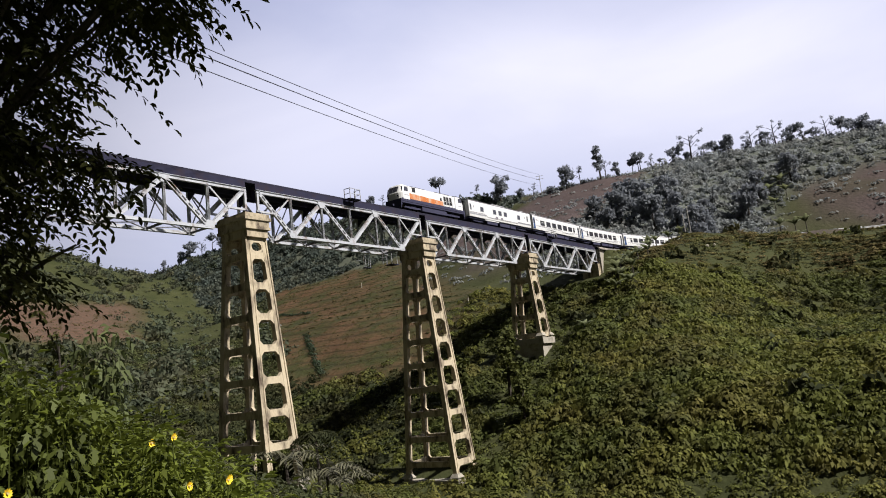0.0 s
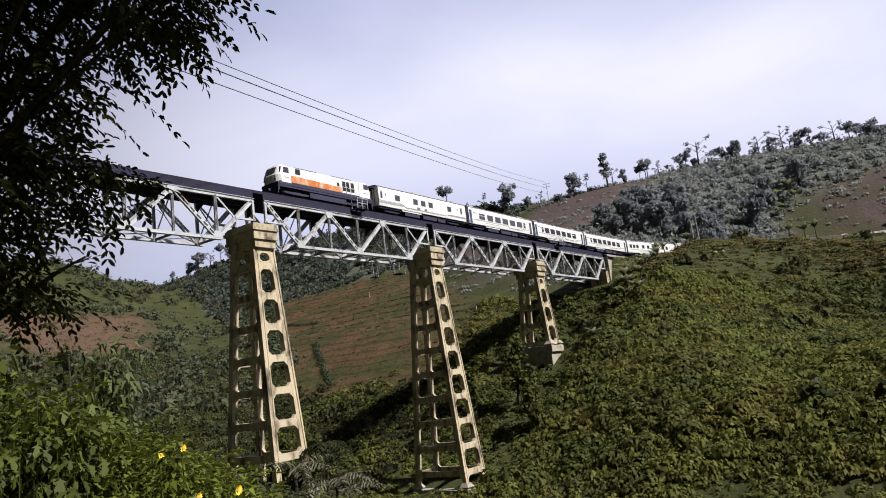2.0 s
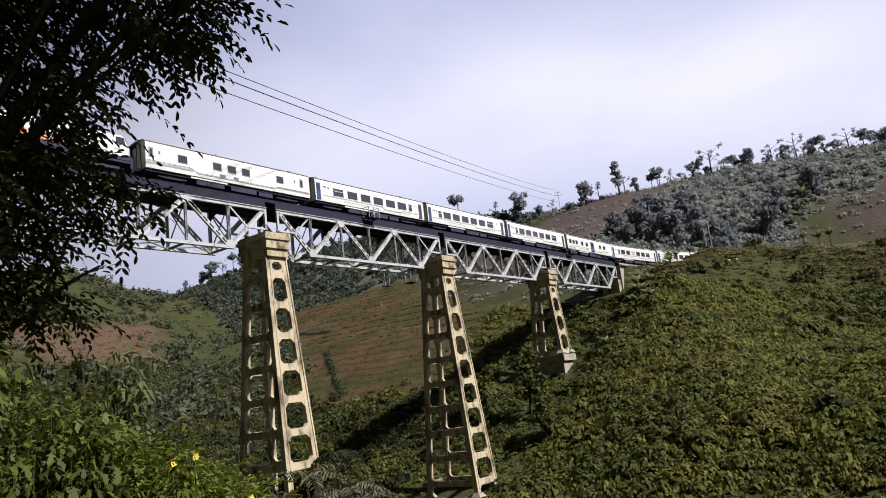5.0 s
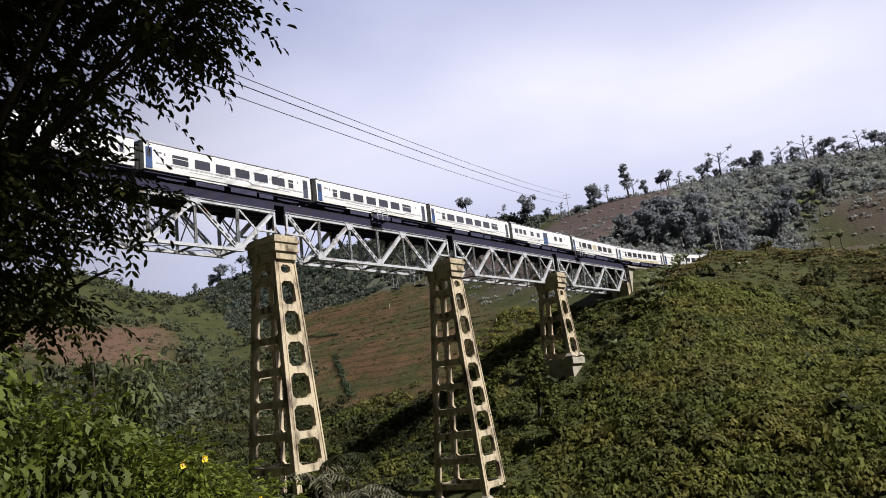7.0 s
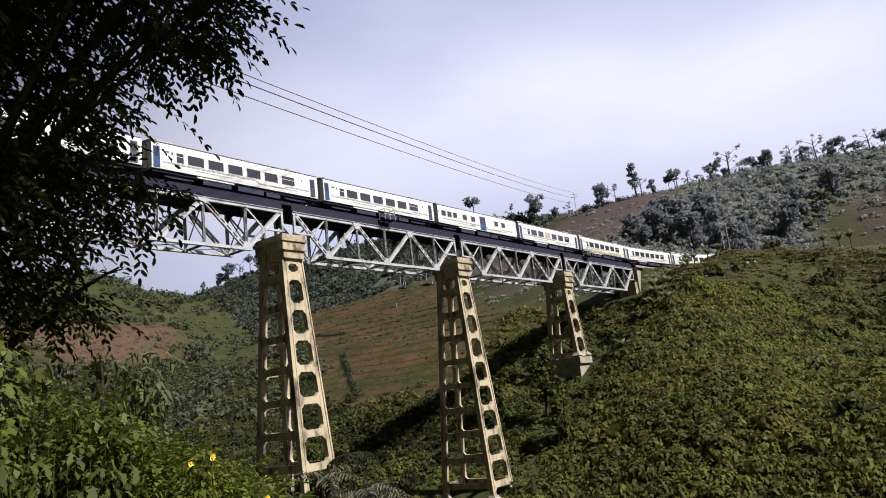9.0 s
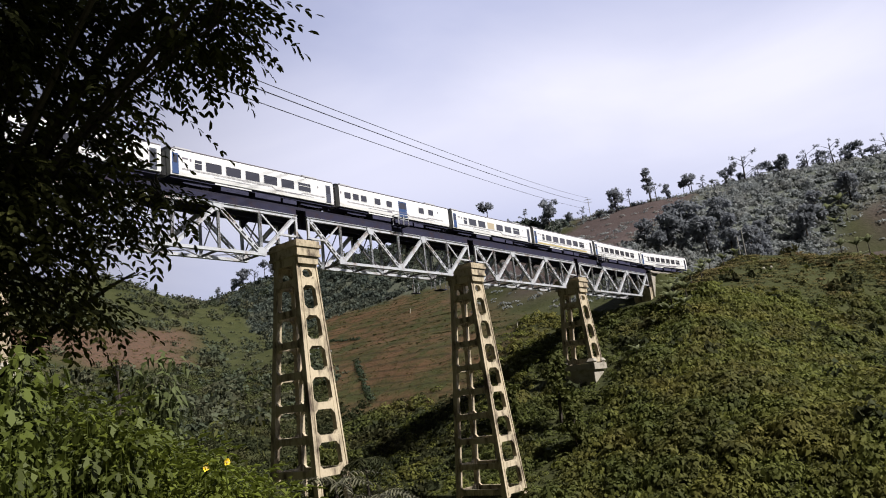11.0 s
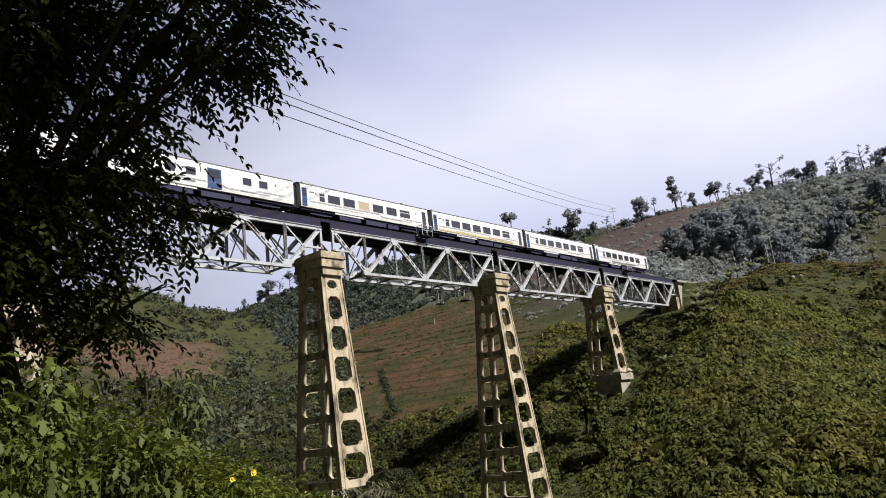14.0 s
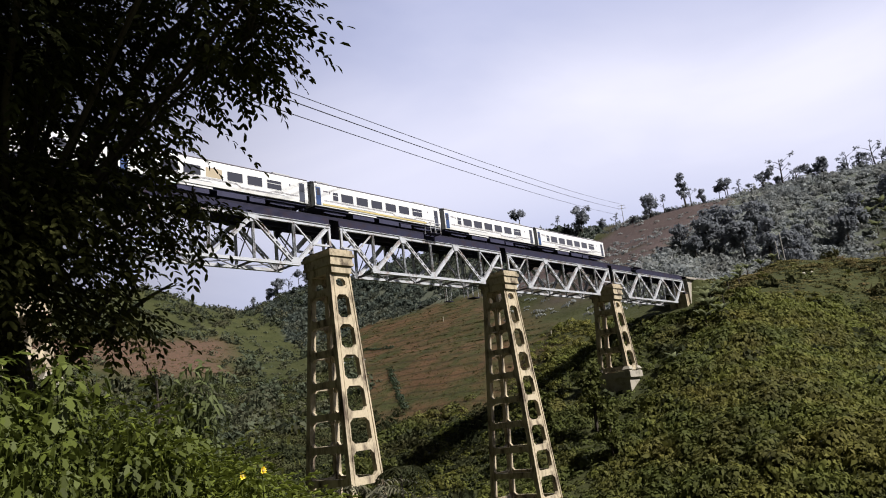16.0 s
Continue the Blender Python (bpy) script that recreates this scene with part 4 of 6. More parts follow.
        for dz in (0.0, -0.09):
            pts = [(1.6, 1.66), (11.9, 1.66), (12.4, 1.38), (15.6, 1.38), (16.0, 1.62), (19.2, 1.62)] if kind != "power" else [(0.5, 1.68), (5.2, 1.68), (5.9, 1.32), (15.4, 1.32), (16.0, 1.52), (20.3, 1.52)]
            for (a, za), (b, z2) in zip(pts, pts[1:]):
                xa, xb = (at(a, a)[0], at(b, b)[0])
                g.beam((xa, s * (HALF + 0.004), za + dz), (xb, s * (HALF + 0.004), z2 + dz), 0.02, 0.035)
        part("line_stripe", g, M_STRIPE, c)
        for a, b in ((0.5, 5.4), (15.7, 20.4)) if kind == "power" else ((5.0, 9.2), (14.0, 17.5)):
            g = Geo()
            x0, x1 = at(a, b)
            g.box(x0, x1, min(s * (HALF - 0.06), s * (HALF + 0.006)), max(s * (HALF - 0.06), s * (HALF + 0.006)), zb + 0.36, zb + (0.58 if kind == "power" else 0.44))
            part("skirt_band", g, M_GREYPAINT, c)
        if kind in ("gold", "tail"):
            g = Geo()
            a, b = (1.5, 17.8) if kind == "gold" else (6.0, 15.0)
            x0, x1 = at(a, b)
            g.box(x0, x1, min(s * (HALF - 0.06), s * (HALF + 0.010)), max(s * (HALF - 0.06), s * (HALF + 0.010)), zb + 0.14, zb + 0.34)
            part("yellow_band", g, M_YELLOW if kind == "gold" else M_STRIPE, c)
        g = Geo()
        x0, x1 = at(5.2, 9.4)
        g.box(x0, x1, s * 1.30 - 0.06, s * 1.30 + 0.06, 0.72, 0.925)
        part("side_sill", g, M_WHITE, c)
    g = Geo()
    g.box(-E + 0.1, E - 0.1, -1.25, 1.25, 0.70, 0.935)
    for x0, x1, y0, y1 in ((-4.6, -1.4, -1.28, -0.3), (-0.6, 2.6, -1.28, 0.2), (3.0, 4.8, -1.2, 1.2), (-4.4, 0.2, 0.4, 1.28)):
        g.box(x0, x1, y0, y1, 0.22, 0.70)
    part("underframe", g, M_NAVY, c)
    for x in (-7.0, 7.0):
        build_bogie(c, x)
    for e in (-1, 1):
        if kind == "tail" and e > 0:
            g = Geo()
            pane_z = [(-0.42, 1.1), (0.42, 1.1), (0.42, 3.0), (-0.42, 3.0)]
            g.prism(pane_z, lambda a, b, s: (E - 0.01 + 0.05 * s, a, b))
            part("end_door", g, M_RUBBER, c)
            continue
        g = Geo()
        for k in range(3):
            x = e * (E + 0.02 + 0.14 * k)
            for y in (-0.78, 0.62):
                g.box(min(x, x + e * 0.12), max(x, x + e * 0.12), y, y + 0.16, 0.95, 3.35)
            g.box(min(x, x + e * 0.12), max(x, x + e * 0.12), -0.78, 0.78, 3.2, 3.36)
        part("gangway", g, M_RUBBER, c)
        g = Geo()
        g.box(min(e * (E - 0.1), e * (E + 0.44)), max(e * (E - 0.1), e * (E + 0.44)), -0.14, 0.14, 0.62, 0.88)
        part("coupler", g, M_NAVY, c)
    return c


def rounded(y):
    """How far the cab's front falls back towards its corners."""
    return 0.55 * (abs(y) / 1.42) ** 4


def build_loco():
    c = thing("diesel_locomotive", "white and orange diesel locomotive with two cabs and dark running gear", "locomotive", "")
    E = 7.82
    g = Geo()
    g.box(-E + 0.15, E - 0.15, -1.36, 1.36, 0.95, 1.50)
    g.box(-3.0, 3.0, -1.25, 1.25, 0.25, 0.95)
    for x in (-E, E):
        g.prism([(-1.3, 0.55), (1.3, 0.55), (1.36, 1.5), (-1.36, 1.5)], lambda a, b, s: (x + (0.25 * s if x < 0 else -0.25 * s), a, b))
    part("underframe", g, M_NAVY, c)
    g = Geo()
    for y in (-1.40, 1.36):
        g.box(-E + 0.2, E - 0.2, y, y + 0.04, 1.18, 1.62)
    part("side_sill", g, M_NAVY, c)
    # middle hood
    w = 1.34
    g = Geo()
    g.box(-5.9, 5.35, -w, w, 1.504, 3.42)
    part("hood", g, M_WHITE, c)
    g = Geo()
    extrude(g, [(-w + 0.02, 3.42), (-0.9, 3.60), (0.9, 3.60), (w - 0.02, 3.42)], -5.9, 5.35)
    roof = part("roof", g, M_GREYPAINT, c)
    for x0, x1 in ((-4.6, -1.2), (1.2, 4.8)):
        g = Geo()
        g.box(x0, x1, -0.75, 0.75, 3.58, 3.76)
        part("roof_unit", g, M_NAVY, roof)
    for s in (-1, 1):
        fl = (lambda a, b: (a, b)) if s < 0 else (lambda a, b: (a, b))
        g = Geo()
        y0, y1 = sorted((s * (w - 0.05), s * (w + 0.012)))
        k = 0
        for a, b in ((-5.88, -4.0), (-4.0, -1.9), (-1.9, 0.2), (0.2, 2.3)):
            g.box(a, b - 0.03, y0, y1, 1.62, 2.44 - 0.05 * k)
            k += 1
        part("orange_band", g, M_ORANGE, c, "faded orange side band")
        g = Geo()
        y0, y1 = sorted((s * (w - 0.05), s * (w + 0.02)))
        g.box(-5.15, -4.4, y0, y1, 2.70, 3.36)
        part("vent_opening", g, M_RUBBER, c)
        g = Geo()
        g.box(1.55, 1.95, y0, y1, 2.35, 2.80)
        part("vent_opening", g, M_RUBBER, c)
        for a in (2.45, 3.15, 3.95):
            g = Geo()
            for z in range(6):
                g.box(a, a + 0.58, y0, y1 + (0.01 if s > 0 else 0), 1.95 + 0.19 * z, 2.08 + 0.19 * z)
            g.box(a, a + 0.58, min(s * (w - 0.05), s * (w + 0.008)), max(s * (w - 0.05), s * (w + 0.008)), 1.90, 3.12)
            part("radiator_grille", g, M_RUBBER, c)
        g = Geo()
        for x in (2.4, 3.08, 3.82, 4.62):
            g.beam((x, s * 1.40, 1.5), (x, s * 1.40, 2.35), 0.04, 0.04, (1, 0, 0))
        g.beam((2.4, s * 1.40, 2.35), (4.62, s * 1.40, 2.35), 0.04, 0.04)
        part("hand_rail", g, M_WHITE, c)
    for e in (-1, 1):
        g = Geo()
        nose = [(E - 0.02, 1.50), (E + 0.05, 2.35), (E - 0.02, 2.55), (E - 0.34, 3.34), (E - 0.48, 3.54), (E - 0.80, 3.68), (5.35 if e > 0 else 5.9, 3.60), (5.35 if e > 0 else 5.9, 1.50)]
        k0 = len(g.v)
        across = (-1.42, -1.36, -1.2, -0.95, -0.5, 0.0, 0.5, 0.95, 1.2, 1.36, 1.42)
        for yy in across:
            for a, b in nose:
                q = a - rounded(yy) if a > 6.2 else a
                g.v.append((e * q, yy, b - (0.30 * (abs(yy) / 1.42) ** 5 if b > 3.3 else 0)))
        n = len(nose)
        for i in range(len(across) - 1):
            for j in range(n):
                g.f.append((k0 + i * n + j, k0 + i * n + (j + 1) % n, k0 + (i + 1) * n + (j + 1) % n, k0 + (i + 1) * n + j))
        g.f += [tuple(range(k0, k0 + n)), tuple(range(k0 + 10 * n, k0 + 11 * n))[::-1]]
        cab = part("cab", g, M_WHITE, c)
        for y0, y1 in ((-1.30, -0.04), (0.04, 1.30)):
            g = Geo()
            m = 0.62 if y0 > 0 else -0.62
            for u0, u1 in ((y0, m), (m, y1)):
                g.prism([(u0, 0.02), (u1, 0.02), (u1, 0.97), (u0, 0.97)], lambda a, b, s: (e * (E - 0.02 - rounded(a) - 0.32 * b + 0.03 * s), a, 2.55 + 0.79 * b + 0.008 * s))
            part("windscreen", g, M_GLASS, cab)
        for s in (-1, 1):
            g = Geo()
            o = [(6.20, 2.62), (7.10, 2.62), (6.95, 3.26), (6.20, 3.26)]
            g.prism(o, lambda a, b, q: (e * a, s * (1.39 + 0.045 * q), b))
            part("side_window", g, M_GLASS, cab)
            g = Geo()
            g.prism([(6.05, 2.05), (7.0, 2.05), (7.0, 2.12), (6.05, 2.12)], lambda a, b, q: (e * a, s * (1.40 + 0.03 * q), b))
            part("cab_stripe", g, M_STRIPE, cab)
            g = Geo()
            g.tube([(e * (E - 0.12), s * 0.85, 1.95), (e * (E + 0.04), s * 0.85, 1.95)], [0.12, 0.11], 10)
            part("headlight", g, M_GLASS, cab)
        g = Geo()
        g.prism([(-1.25, 0.22), (1.25, 0.22), (1.3, 0.62), (-1.3, 0.62)], lambda a, b, s: (e * (E - 0.1 + 0.12 * s), a, b))
        part("plough", g, M_NAVY, c)
        g = Geo()
        g.box(min(e * (E - 0.2), e * (E + 0.35)), max(e * (E - 0.2), e * (E + 0.35)), -0.14, 0.14, 0.66, 0.92)
        part("coupler", g, M_NAVY, c)
        build_bogie(c, e * 4.75, base=3.2, r=0.46)
    return c


LOCO = build_loco()
COACHES = [build_car(k) for k in ("power", "seat", "turned")]
COACHES.append(copy_thing(COACHES[2], pose(0, 0, 0)))
COACHES.append(build_car("dine"))
COACHES.append(tagged(build_car("blind"), "white passenger coach with one cream window blind drawn"))
COACHES.append(build_car("gold"))
COACHES.append(copy_thing(COACHES[2], pose(0, 0, 0)))
COACHES.append(build_car("tail"))


def on_bogies(s, reach):
    a, b = on_line(s - reach)[0], on_line(s + reach)[0]
    m = (a + b) / 2
    return Matrix.Translation(m) @ Matrix.Rotation(math.atan2(b.y - a.y, b.x - a.x), 4, "Z")


# metres along the line of a point one car length before the first coach
TRAIN = ((0.0, 20.75), (0.5, 15.05), (1.0, 9.2), (1.5, 3.47), (2.0, -2.15), (2.5, -7.78), (3.0, -13.4), (3.5, -19.1), (4.0, -24.8), (4.6, -31.6), (5.2, -38.4),
         (5.8, -45.1), (6.5, -52.9), (7.0, -58.2), (7.5, -63.45), (8.0, -68.7), (8.5, -73.95), (9.0, -79.2), (9.6, -85.4), (10.2, -91.6), (10.8, -97.8),
         (11.5, -104.85), (12.0, -109.85), (12.5, -114.8), (13.0, -119.75), (13.5, -124.7), (14.0, -129.7), (14.5, -134.8), (15.0, -139.85), (15.5, -144.9), (16.0, -149.9))


def motions():
    walk(LOCO, [(t, on_bogies(s + 20.92 - 8.5, 4.75)) for t, s in TRAIN])
    for k, c in enumerate(COACHES):
        walk(c, [(t, on_bogies(s + 20.92 * (k + 1.5), 7.0)) for t, s in TRAIN])

# ---------------------------------------------------------------- plants
RNG = np.random.default_rng(7)
STONES = ((103.1, -20.4, 0.5), (104.2, -21.6, 0.4))
KITE = np.array([(0, 0), (0.45, 0.5), (1.0, 0.0), (0.45, -0.5)])
OVAL = np.array([(0, 0), (0.35, 0.36), (0.75, 0.48), (1.0, 0.0), (0.75, -0.48), (0.35, -0.36)])
ROUND = np.array([(0, 0), (0.28, 0.40), (0.74, 0.44), (1.0, 0.0), (0.74, -0.44), (0.28, -0.40)])
LANCE = np.array([(0, 0), (0.35, 0.5), (1.0, 0.0), (0.35, -0.5)])
LOBED = np.array([(0, 0), (0.22, 0.07), (0.52, 0.44), (0.46, 0.15), (0.80, 0.26), (1.0, 0.0), (0.80, -0.26), (0.46, -0.15), (0.52, -0.44), (0.22, -0.07)])


def unit(v):
    return v / np.maximum(np.linalg.norm(v, axis=-1, keepdims=True), 1e-9)


def leaves(base, way, face, length, width, outline=KITE, droop=0.0):
    """Leaves as arrays: where each starts, which way it points, its upper side, its length and width."""
    way = unit(way)
    side = unit(np.cross(face, way))
    up = np.cross(way, side)
    o = outline
    a, b = o[:, 0], o[:, 1]
    n, k = len(base), len(o)
    ln, wd = np.broadcast_to(length, n)[:, None, None], np.broadcast_to(width, n)[:, None, None]
    v = base[:, None] + way[:, None] * (a[None, :, None] * ln) + side[:, None] * (b[None, :, None] * wd) - up[:, None] * ((droop * a ** 2 - 0.25 * np.abs(b))[None, :, None] * ln)
    return v.reshape(-1, 3), np.arange(n * k).reshape(n, k)


def laid(way, face):
    """The part of a direction that lies in the leaf's own plane."""
    return unit(way - face * np.sum(way * face, -1, keepdims=True))


def clump(n, leaf, flat=0.75, wide=0.55, core=0.55, loose=0.24):
    """A dome of leaves of radius 1."""
    d = unit(RNG.normal(size=(n, 3)))
    d[:, 2] = np.abs(d[:, 2]) * 0.95 - 0.12
    r = core + (1 - core) * RNG.random(n)
    c = d * r[:, None] * (1, 1, flat) + (0, 0, 0.12)
    face = unit(d + (0, 0, 0.35) + RNG.normal(size=(n, 3)) * loose)
    way = laid(d * (1, 1, 0) + (0, 0, -0.5) + RNG.normal(size=(n, 3)) * 0.5, face)
    size = leaf * RNG.uniform(0.7, 1.3, n)
    return leaves(c - way * size[:, None] * 0.4, way, face, size, size * wide)


def crown(n, leaf, flat=1.0, bumps=7):
    """A tree crown of radius 1 made of several lumps, with gaps between."""
    cs = unit(RNG.normal(size=(bumps, 3))) * RNG.uniform(0.35, 0.7, (bumps, 1))
    rs = RNG.uniform(0.28, 0.5, bumps)
    k = RNG.integers(0, bumps, n)
    d = unit(RNG.normal(size=(n, 3)))
    c = (cs[k] + d * (rs[k] * (0.6 + 0.4 * RNG.random(n)))[:, None]) * (1, 1, flat)
    face = unit(d + (0, 0, 0.3) + RNG.normal(size=(n, 3)) * 0.3)
    way = laid(RNG.normal(size=(n, 3)) + (0, 0, -0.3), face)
    size = leaf * RNG.uniform(0.6, 1.4, n)
    return leaves(c, way, face, size, size * 0.6)


def scatter(name, label, category, pts, sizes, templates, material, tall=1.0):
    """One object of kind stuff: many copies of the templates on the ground."""
    vs, fs, k = [], [], 0
    pick = RNG.integers(0, len(templates), len(pts))
    for i, (tv, tf) in enumerate(templates):
        sel = pick == i
        m = int(sel.sum())
        if not m:
            continue
        a = RNG.uniform(0, 2 * np.pi, m)
        ca, sa, s = np.cos(a)[:, None], np.sin(a)[:, None], sizes[sel][:, None]
        x = (tv[None, :, 0] * ca - tv[None, :, 1] * sa) * s + pts[sel, 0:1]
        y = (tv[None, :, 0] * sa + tv[None, :, 1] * ca) * s + pts[sel, 1:2]
        z = tv[None, :, 2] * s * tall * RNG.uniform(0.8, 1.25, m)[:, None] + pts[sel, 2:3]
        vs.append(np.stack((x, y, z), -1).reshape(-1, 3))
        fs.append((tf[None] + (np.arange(m) * len(tv))[:, None, None]).reshape(-1, tf.shape[1]) + k)
        k += m * len(tv)
    ob = new(name, heap(name, np.concatenate(vs), np.concatenate(fs), material))
    return tagged(ob, label, category, kind="stuff")


def sown(x0, x1, y0, y1, n, keep=None):
    """Places on the ground in a stretch of the plan, clear of the line and the piers."""
    x, y = RNG.uniform(x0, x1, n), RNG.uniform(y0, y1, n)
    ok = np.abs(off_track(x, y)) > 3.4
    ok |= (x > -60) & (x < 84)
    for px, foot, rungs in PIERS:
        ok &= (np.abs(x - px) > 2.7) | (np.abs(y) > 4.0)
    ok &= np.hypot(x - EYE[0], y - EYE[1]) > 3.5
    if keep is not None:
        ok &= RNG.random(n) < keep(x, y)
    x, y = x[ok], y[ok]
    return np.stack((x, y, ground(x, y)), -1)


SHRUBS = [clump(25, 0.52, 0.9) for _ in range(7)]
MOUNDS = [clump(46, 0.42, 0.8, 0.62, 0.70, 0.14) for _ in range(8)]
FINE = [clump(24, 0.46, 0.7) for _ in range(6)]
CLOSE = [clump(90, 0.21, 0.9, 0.5, 0.45, 0.35) for _ in range(5)]
BANK = [clump(22, 0.50, 0.4, 0.5, 0.4, 0.15) for _ in range(5)]
TUFTS = [clump(12, 0.8, 0.5, 0.16, 0.2) for _ in range(4)]
CROWNS = [crown(70, 0.44, 0.8) for _ in range(5)]
WOODS = [crown(36, 0.58, 0.85, 7) for _ in range(8)]
FAR_CROWNS = [crown(54, 0.46, 0.85, 8) for _ in range(8)]
LOW_FINE = [clump(36, 0.30, 0.4, 0.55, 0.3) for _ in range(6)]
LOW = [clump(16, 0.50, 0.35, 0.55, 0.3) for _ in range(6)]


def no_field(x, y):
    return 1 - np.maximum(np.maximum(zone_field(x, y), zone_bare(x, y)), zone_red(x, y))


def zone_far_bare(x, y):
    """The brown slopes above the line on which little grows."""
    d = off_track(x, y)
    return np.maximum(ease(y, 18, 30) * ease(d, 16, 28), ease(x, 139, 147) * ease(-y, 12, 26) * (1 - ease(d, 26, 44)))


p = sown(14, 150, -62, 46, 12800, lambda x, y: np.where((off_track(x, y) < 3) | (x < 88), 1, 0) * (1 - zone_field(x, y)))
pale = fbm(p[:, 0], p[:, 1], 22, 3, 43) + 0.12 * (p[:, 2] < 12) > 0.08
mound = fbm(p[:, 0], p[:, 1], 9, 2, 45)
big = np.clip(1.18 + 1.2 * mound, 0.8, 1.7) * (0.62 + 0.75 * RNG.random(len(p)) ** 1.6)
p[:, 2] += 2.2 * np.maximum(mound, -0.10) - 0.05
dry = (p[:, 2] + fbm(p[:, 0], p[:, 1], 20, 3, 47) * 14 > 26.2) & (p[:, 0] > 84) & (p[:, 1] < 6)
scatter("dry_grass", "dry grass and low scrub near the top of the bank", "grass", p[dry], big[dry] * 1.0, BANK, L_FIELD_PALE, 0.6)
pale, big, p = pale[~dry], big[~dry], p[~dry]
scatter("shrubs", "dense low leafy shrubs covering the hillside", "shrubs", p[~pale], big[~pale], MOUNDS, L_SHRUB)
scatter("shrubs", "paler sunlit green undergrowth on the hillside", "shrubs", p[pale], big[pale] * 0.9, MOUNDS, L_SHRUB_PALE)
q = sown(30, 90, -60, -8, 4200)
scatter("undergrowth", "low leafy creepers between the hillside shrubs", "undergrowth", q, RNG.uniform(0.9, 1.6, len(q)), LOW, L_SHRUB_PALE, 1.2)
q = sown(14, 150, -75, 14, 700, lambda x, y: np.where(off_track(x, y) < -6, 0.28, 0) * 1.0)
scatter("tall_shrubs", "taller dark green bushes standing out of the scrub", "bushes", q, RNG.uniform(1.1, 2.2, len(q)), CROWNS, L_SHRUB, 1.1)
q = sown(40, 140, -70, 4, 90)
scatter("tall_shrubs", "rounded dark bushes scattered over the green hillside", "bushes", q, RNG.uniform(1.8, 3.2, len(q)), FAR_CROWNS, L_GULLY, 1.0)
# valley floor and the near bank
p = sown(-50, 16, -52, 60, 4400, lambda x, y: np.where(np.hypot(x - EYE[0], y - EYE[1]) > 16, 1.0, 0))
far = np.hypot(p[:, 0] - EYE[0], p[:, 1] - EYE[1])
close, size = far < 48, RNG.uniform(0.45, 1.05, len(p))
scatter("undergrowth", "tangled green undergrowth on the near bank", "undergrowth", p[close], size[close], CLOSE, L_THICK)
scatter("undergrowth", "tangled green undergrowth on the valley floor", "undergrowth", p[~close], size[~close] * 1.1, SHRUBS, L_THICK)
p = sown(-10, 60, 12, 75, 2100, lambda x, y: (1 - zone_field(x, y)) * 0.8)
scatter("undergrowth", "dark green bushes in the gully under the bridge", "undergrowth", p, RNG.uniform(0.8, 1.9, len(p)), FAR_CROWNS, L_GULLY)
p = sown(-20, 75, 20, 135, 4800, lambda x, y: 1 - np.maximum(zone_field(x, y), zone_red(x, y)))
scatter("undergrowth", "low tangled growth on the gully sides", "undergrowth", p, RNG.uniform(0.8, 1.7, len(p)), LOW_FINE, L_GULLY, 1.3)
# fields: dry tufts, and thicker growth along the terrace edges
p = sown(40, 200, 12, 200, 60000, lambda x, y: np.maximum(zone_field(x, y), 0))
edge = np.mod(p[:, 2] + fbm(p[:, 0], p[:, 1], 60, 2, 51) * 1.5, 2.3) < 0.10
edge &= fbm(p[:, 0], p[:, 1], 26, 3, 53) > -0.07
scatter("field_grass", "dry brownish grass and crops on the terraced field", "grass", p[~edge][:3000], RNG.uniform(0.25, 0.55, len(p[~edge][:3000])), TUFTS, L_FIELD)
red = sown(-5, 110, 110, 200, 1500, zone_red)
scatter("field_grass", "sparse tufts on the red field", "grass", red, RNG.uniform(0.5, 1.2, len(red)), TUFTS, L_FIELD)
scatter("terrace_hedges", "dark grassy edges of the field terraces", "grass", p[edge], RNG.uniform(0.4, 0.8, len(p[edge])), LOW, L_HEDGE)
# overgrown ditch and hedge on the field
for name, (ax, ay), (bx, by), n in (("hedge", (82, 77), (59, 50), 70), ("hedge", (107, 113), (104, 98), 34)):
    u = np.linspace(0, 1, n)
    hx, hy = ax + (bx - ax) * u + RNG.normal(size=n) * 0.25, ay + (by - ay) * u + RNG.normal(size=n) * 0.25
    scatter(name, "dark overgrown line of bushes across the field", "hedge", np.stack((hx, hy, ground(hx, hy)), -1), RNG.uniform(0.6, 1.1, n), FINE, L_DARK)
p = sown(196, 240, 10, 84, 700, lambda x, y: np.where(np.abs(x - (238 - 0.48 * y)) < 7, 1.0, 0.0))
scatter("ridge_scrub", "low bushes along the ridge", "scrub", p, RNG.uniform(0.7, 2.0, len(p)), FAR_CROWNS, L_HAZED)
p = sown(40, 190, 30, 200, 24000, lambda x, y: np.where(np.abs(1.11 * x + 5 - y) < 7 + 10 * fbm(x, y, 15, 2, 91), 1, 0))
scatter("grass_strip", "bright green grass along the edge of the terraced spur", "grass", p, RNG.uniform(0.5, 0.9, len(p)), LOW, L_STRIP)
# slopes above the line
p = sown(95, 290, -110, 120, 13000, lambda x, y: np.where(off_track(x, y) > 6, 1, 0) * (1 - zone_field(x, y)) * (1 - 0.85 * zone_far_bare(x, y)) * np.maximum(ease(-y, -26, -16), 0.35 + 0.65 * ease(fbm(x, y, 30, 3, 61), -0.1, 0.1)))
scatter("hill_scrub", "patchy scrub on the upper hill", "scrub", p, RNG.uniform(1.1, 2.2, len(p)), LOW, L_HAZED)
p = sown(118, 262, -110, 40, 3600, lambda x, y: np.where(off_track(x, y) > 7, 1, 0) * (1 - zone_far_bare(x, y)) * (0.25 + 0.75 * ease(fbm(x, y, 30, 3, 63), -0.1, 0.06)))
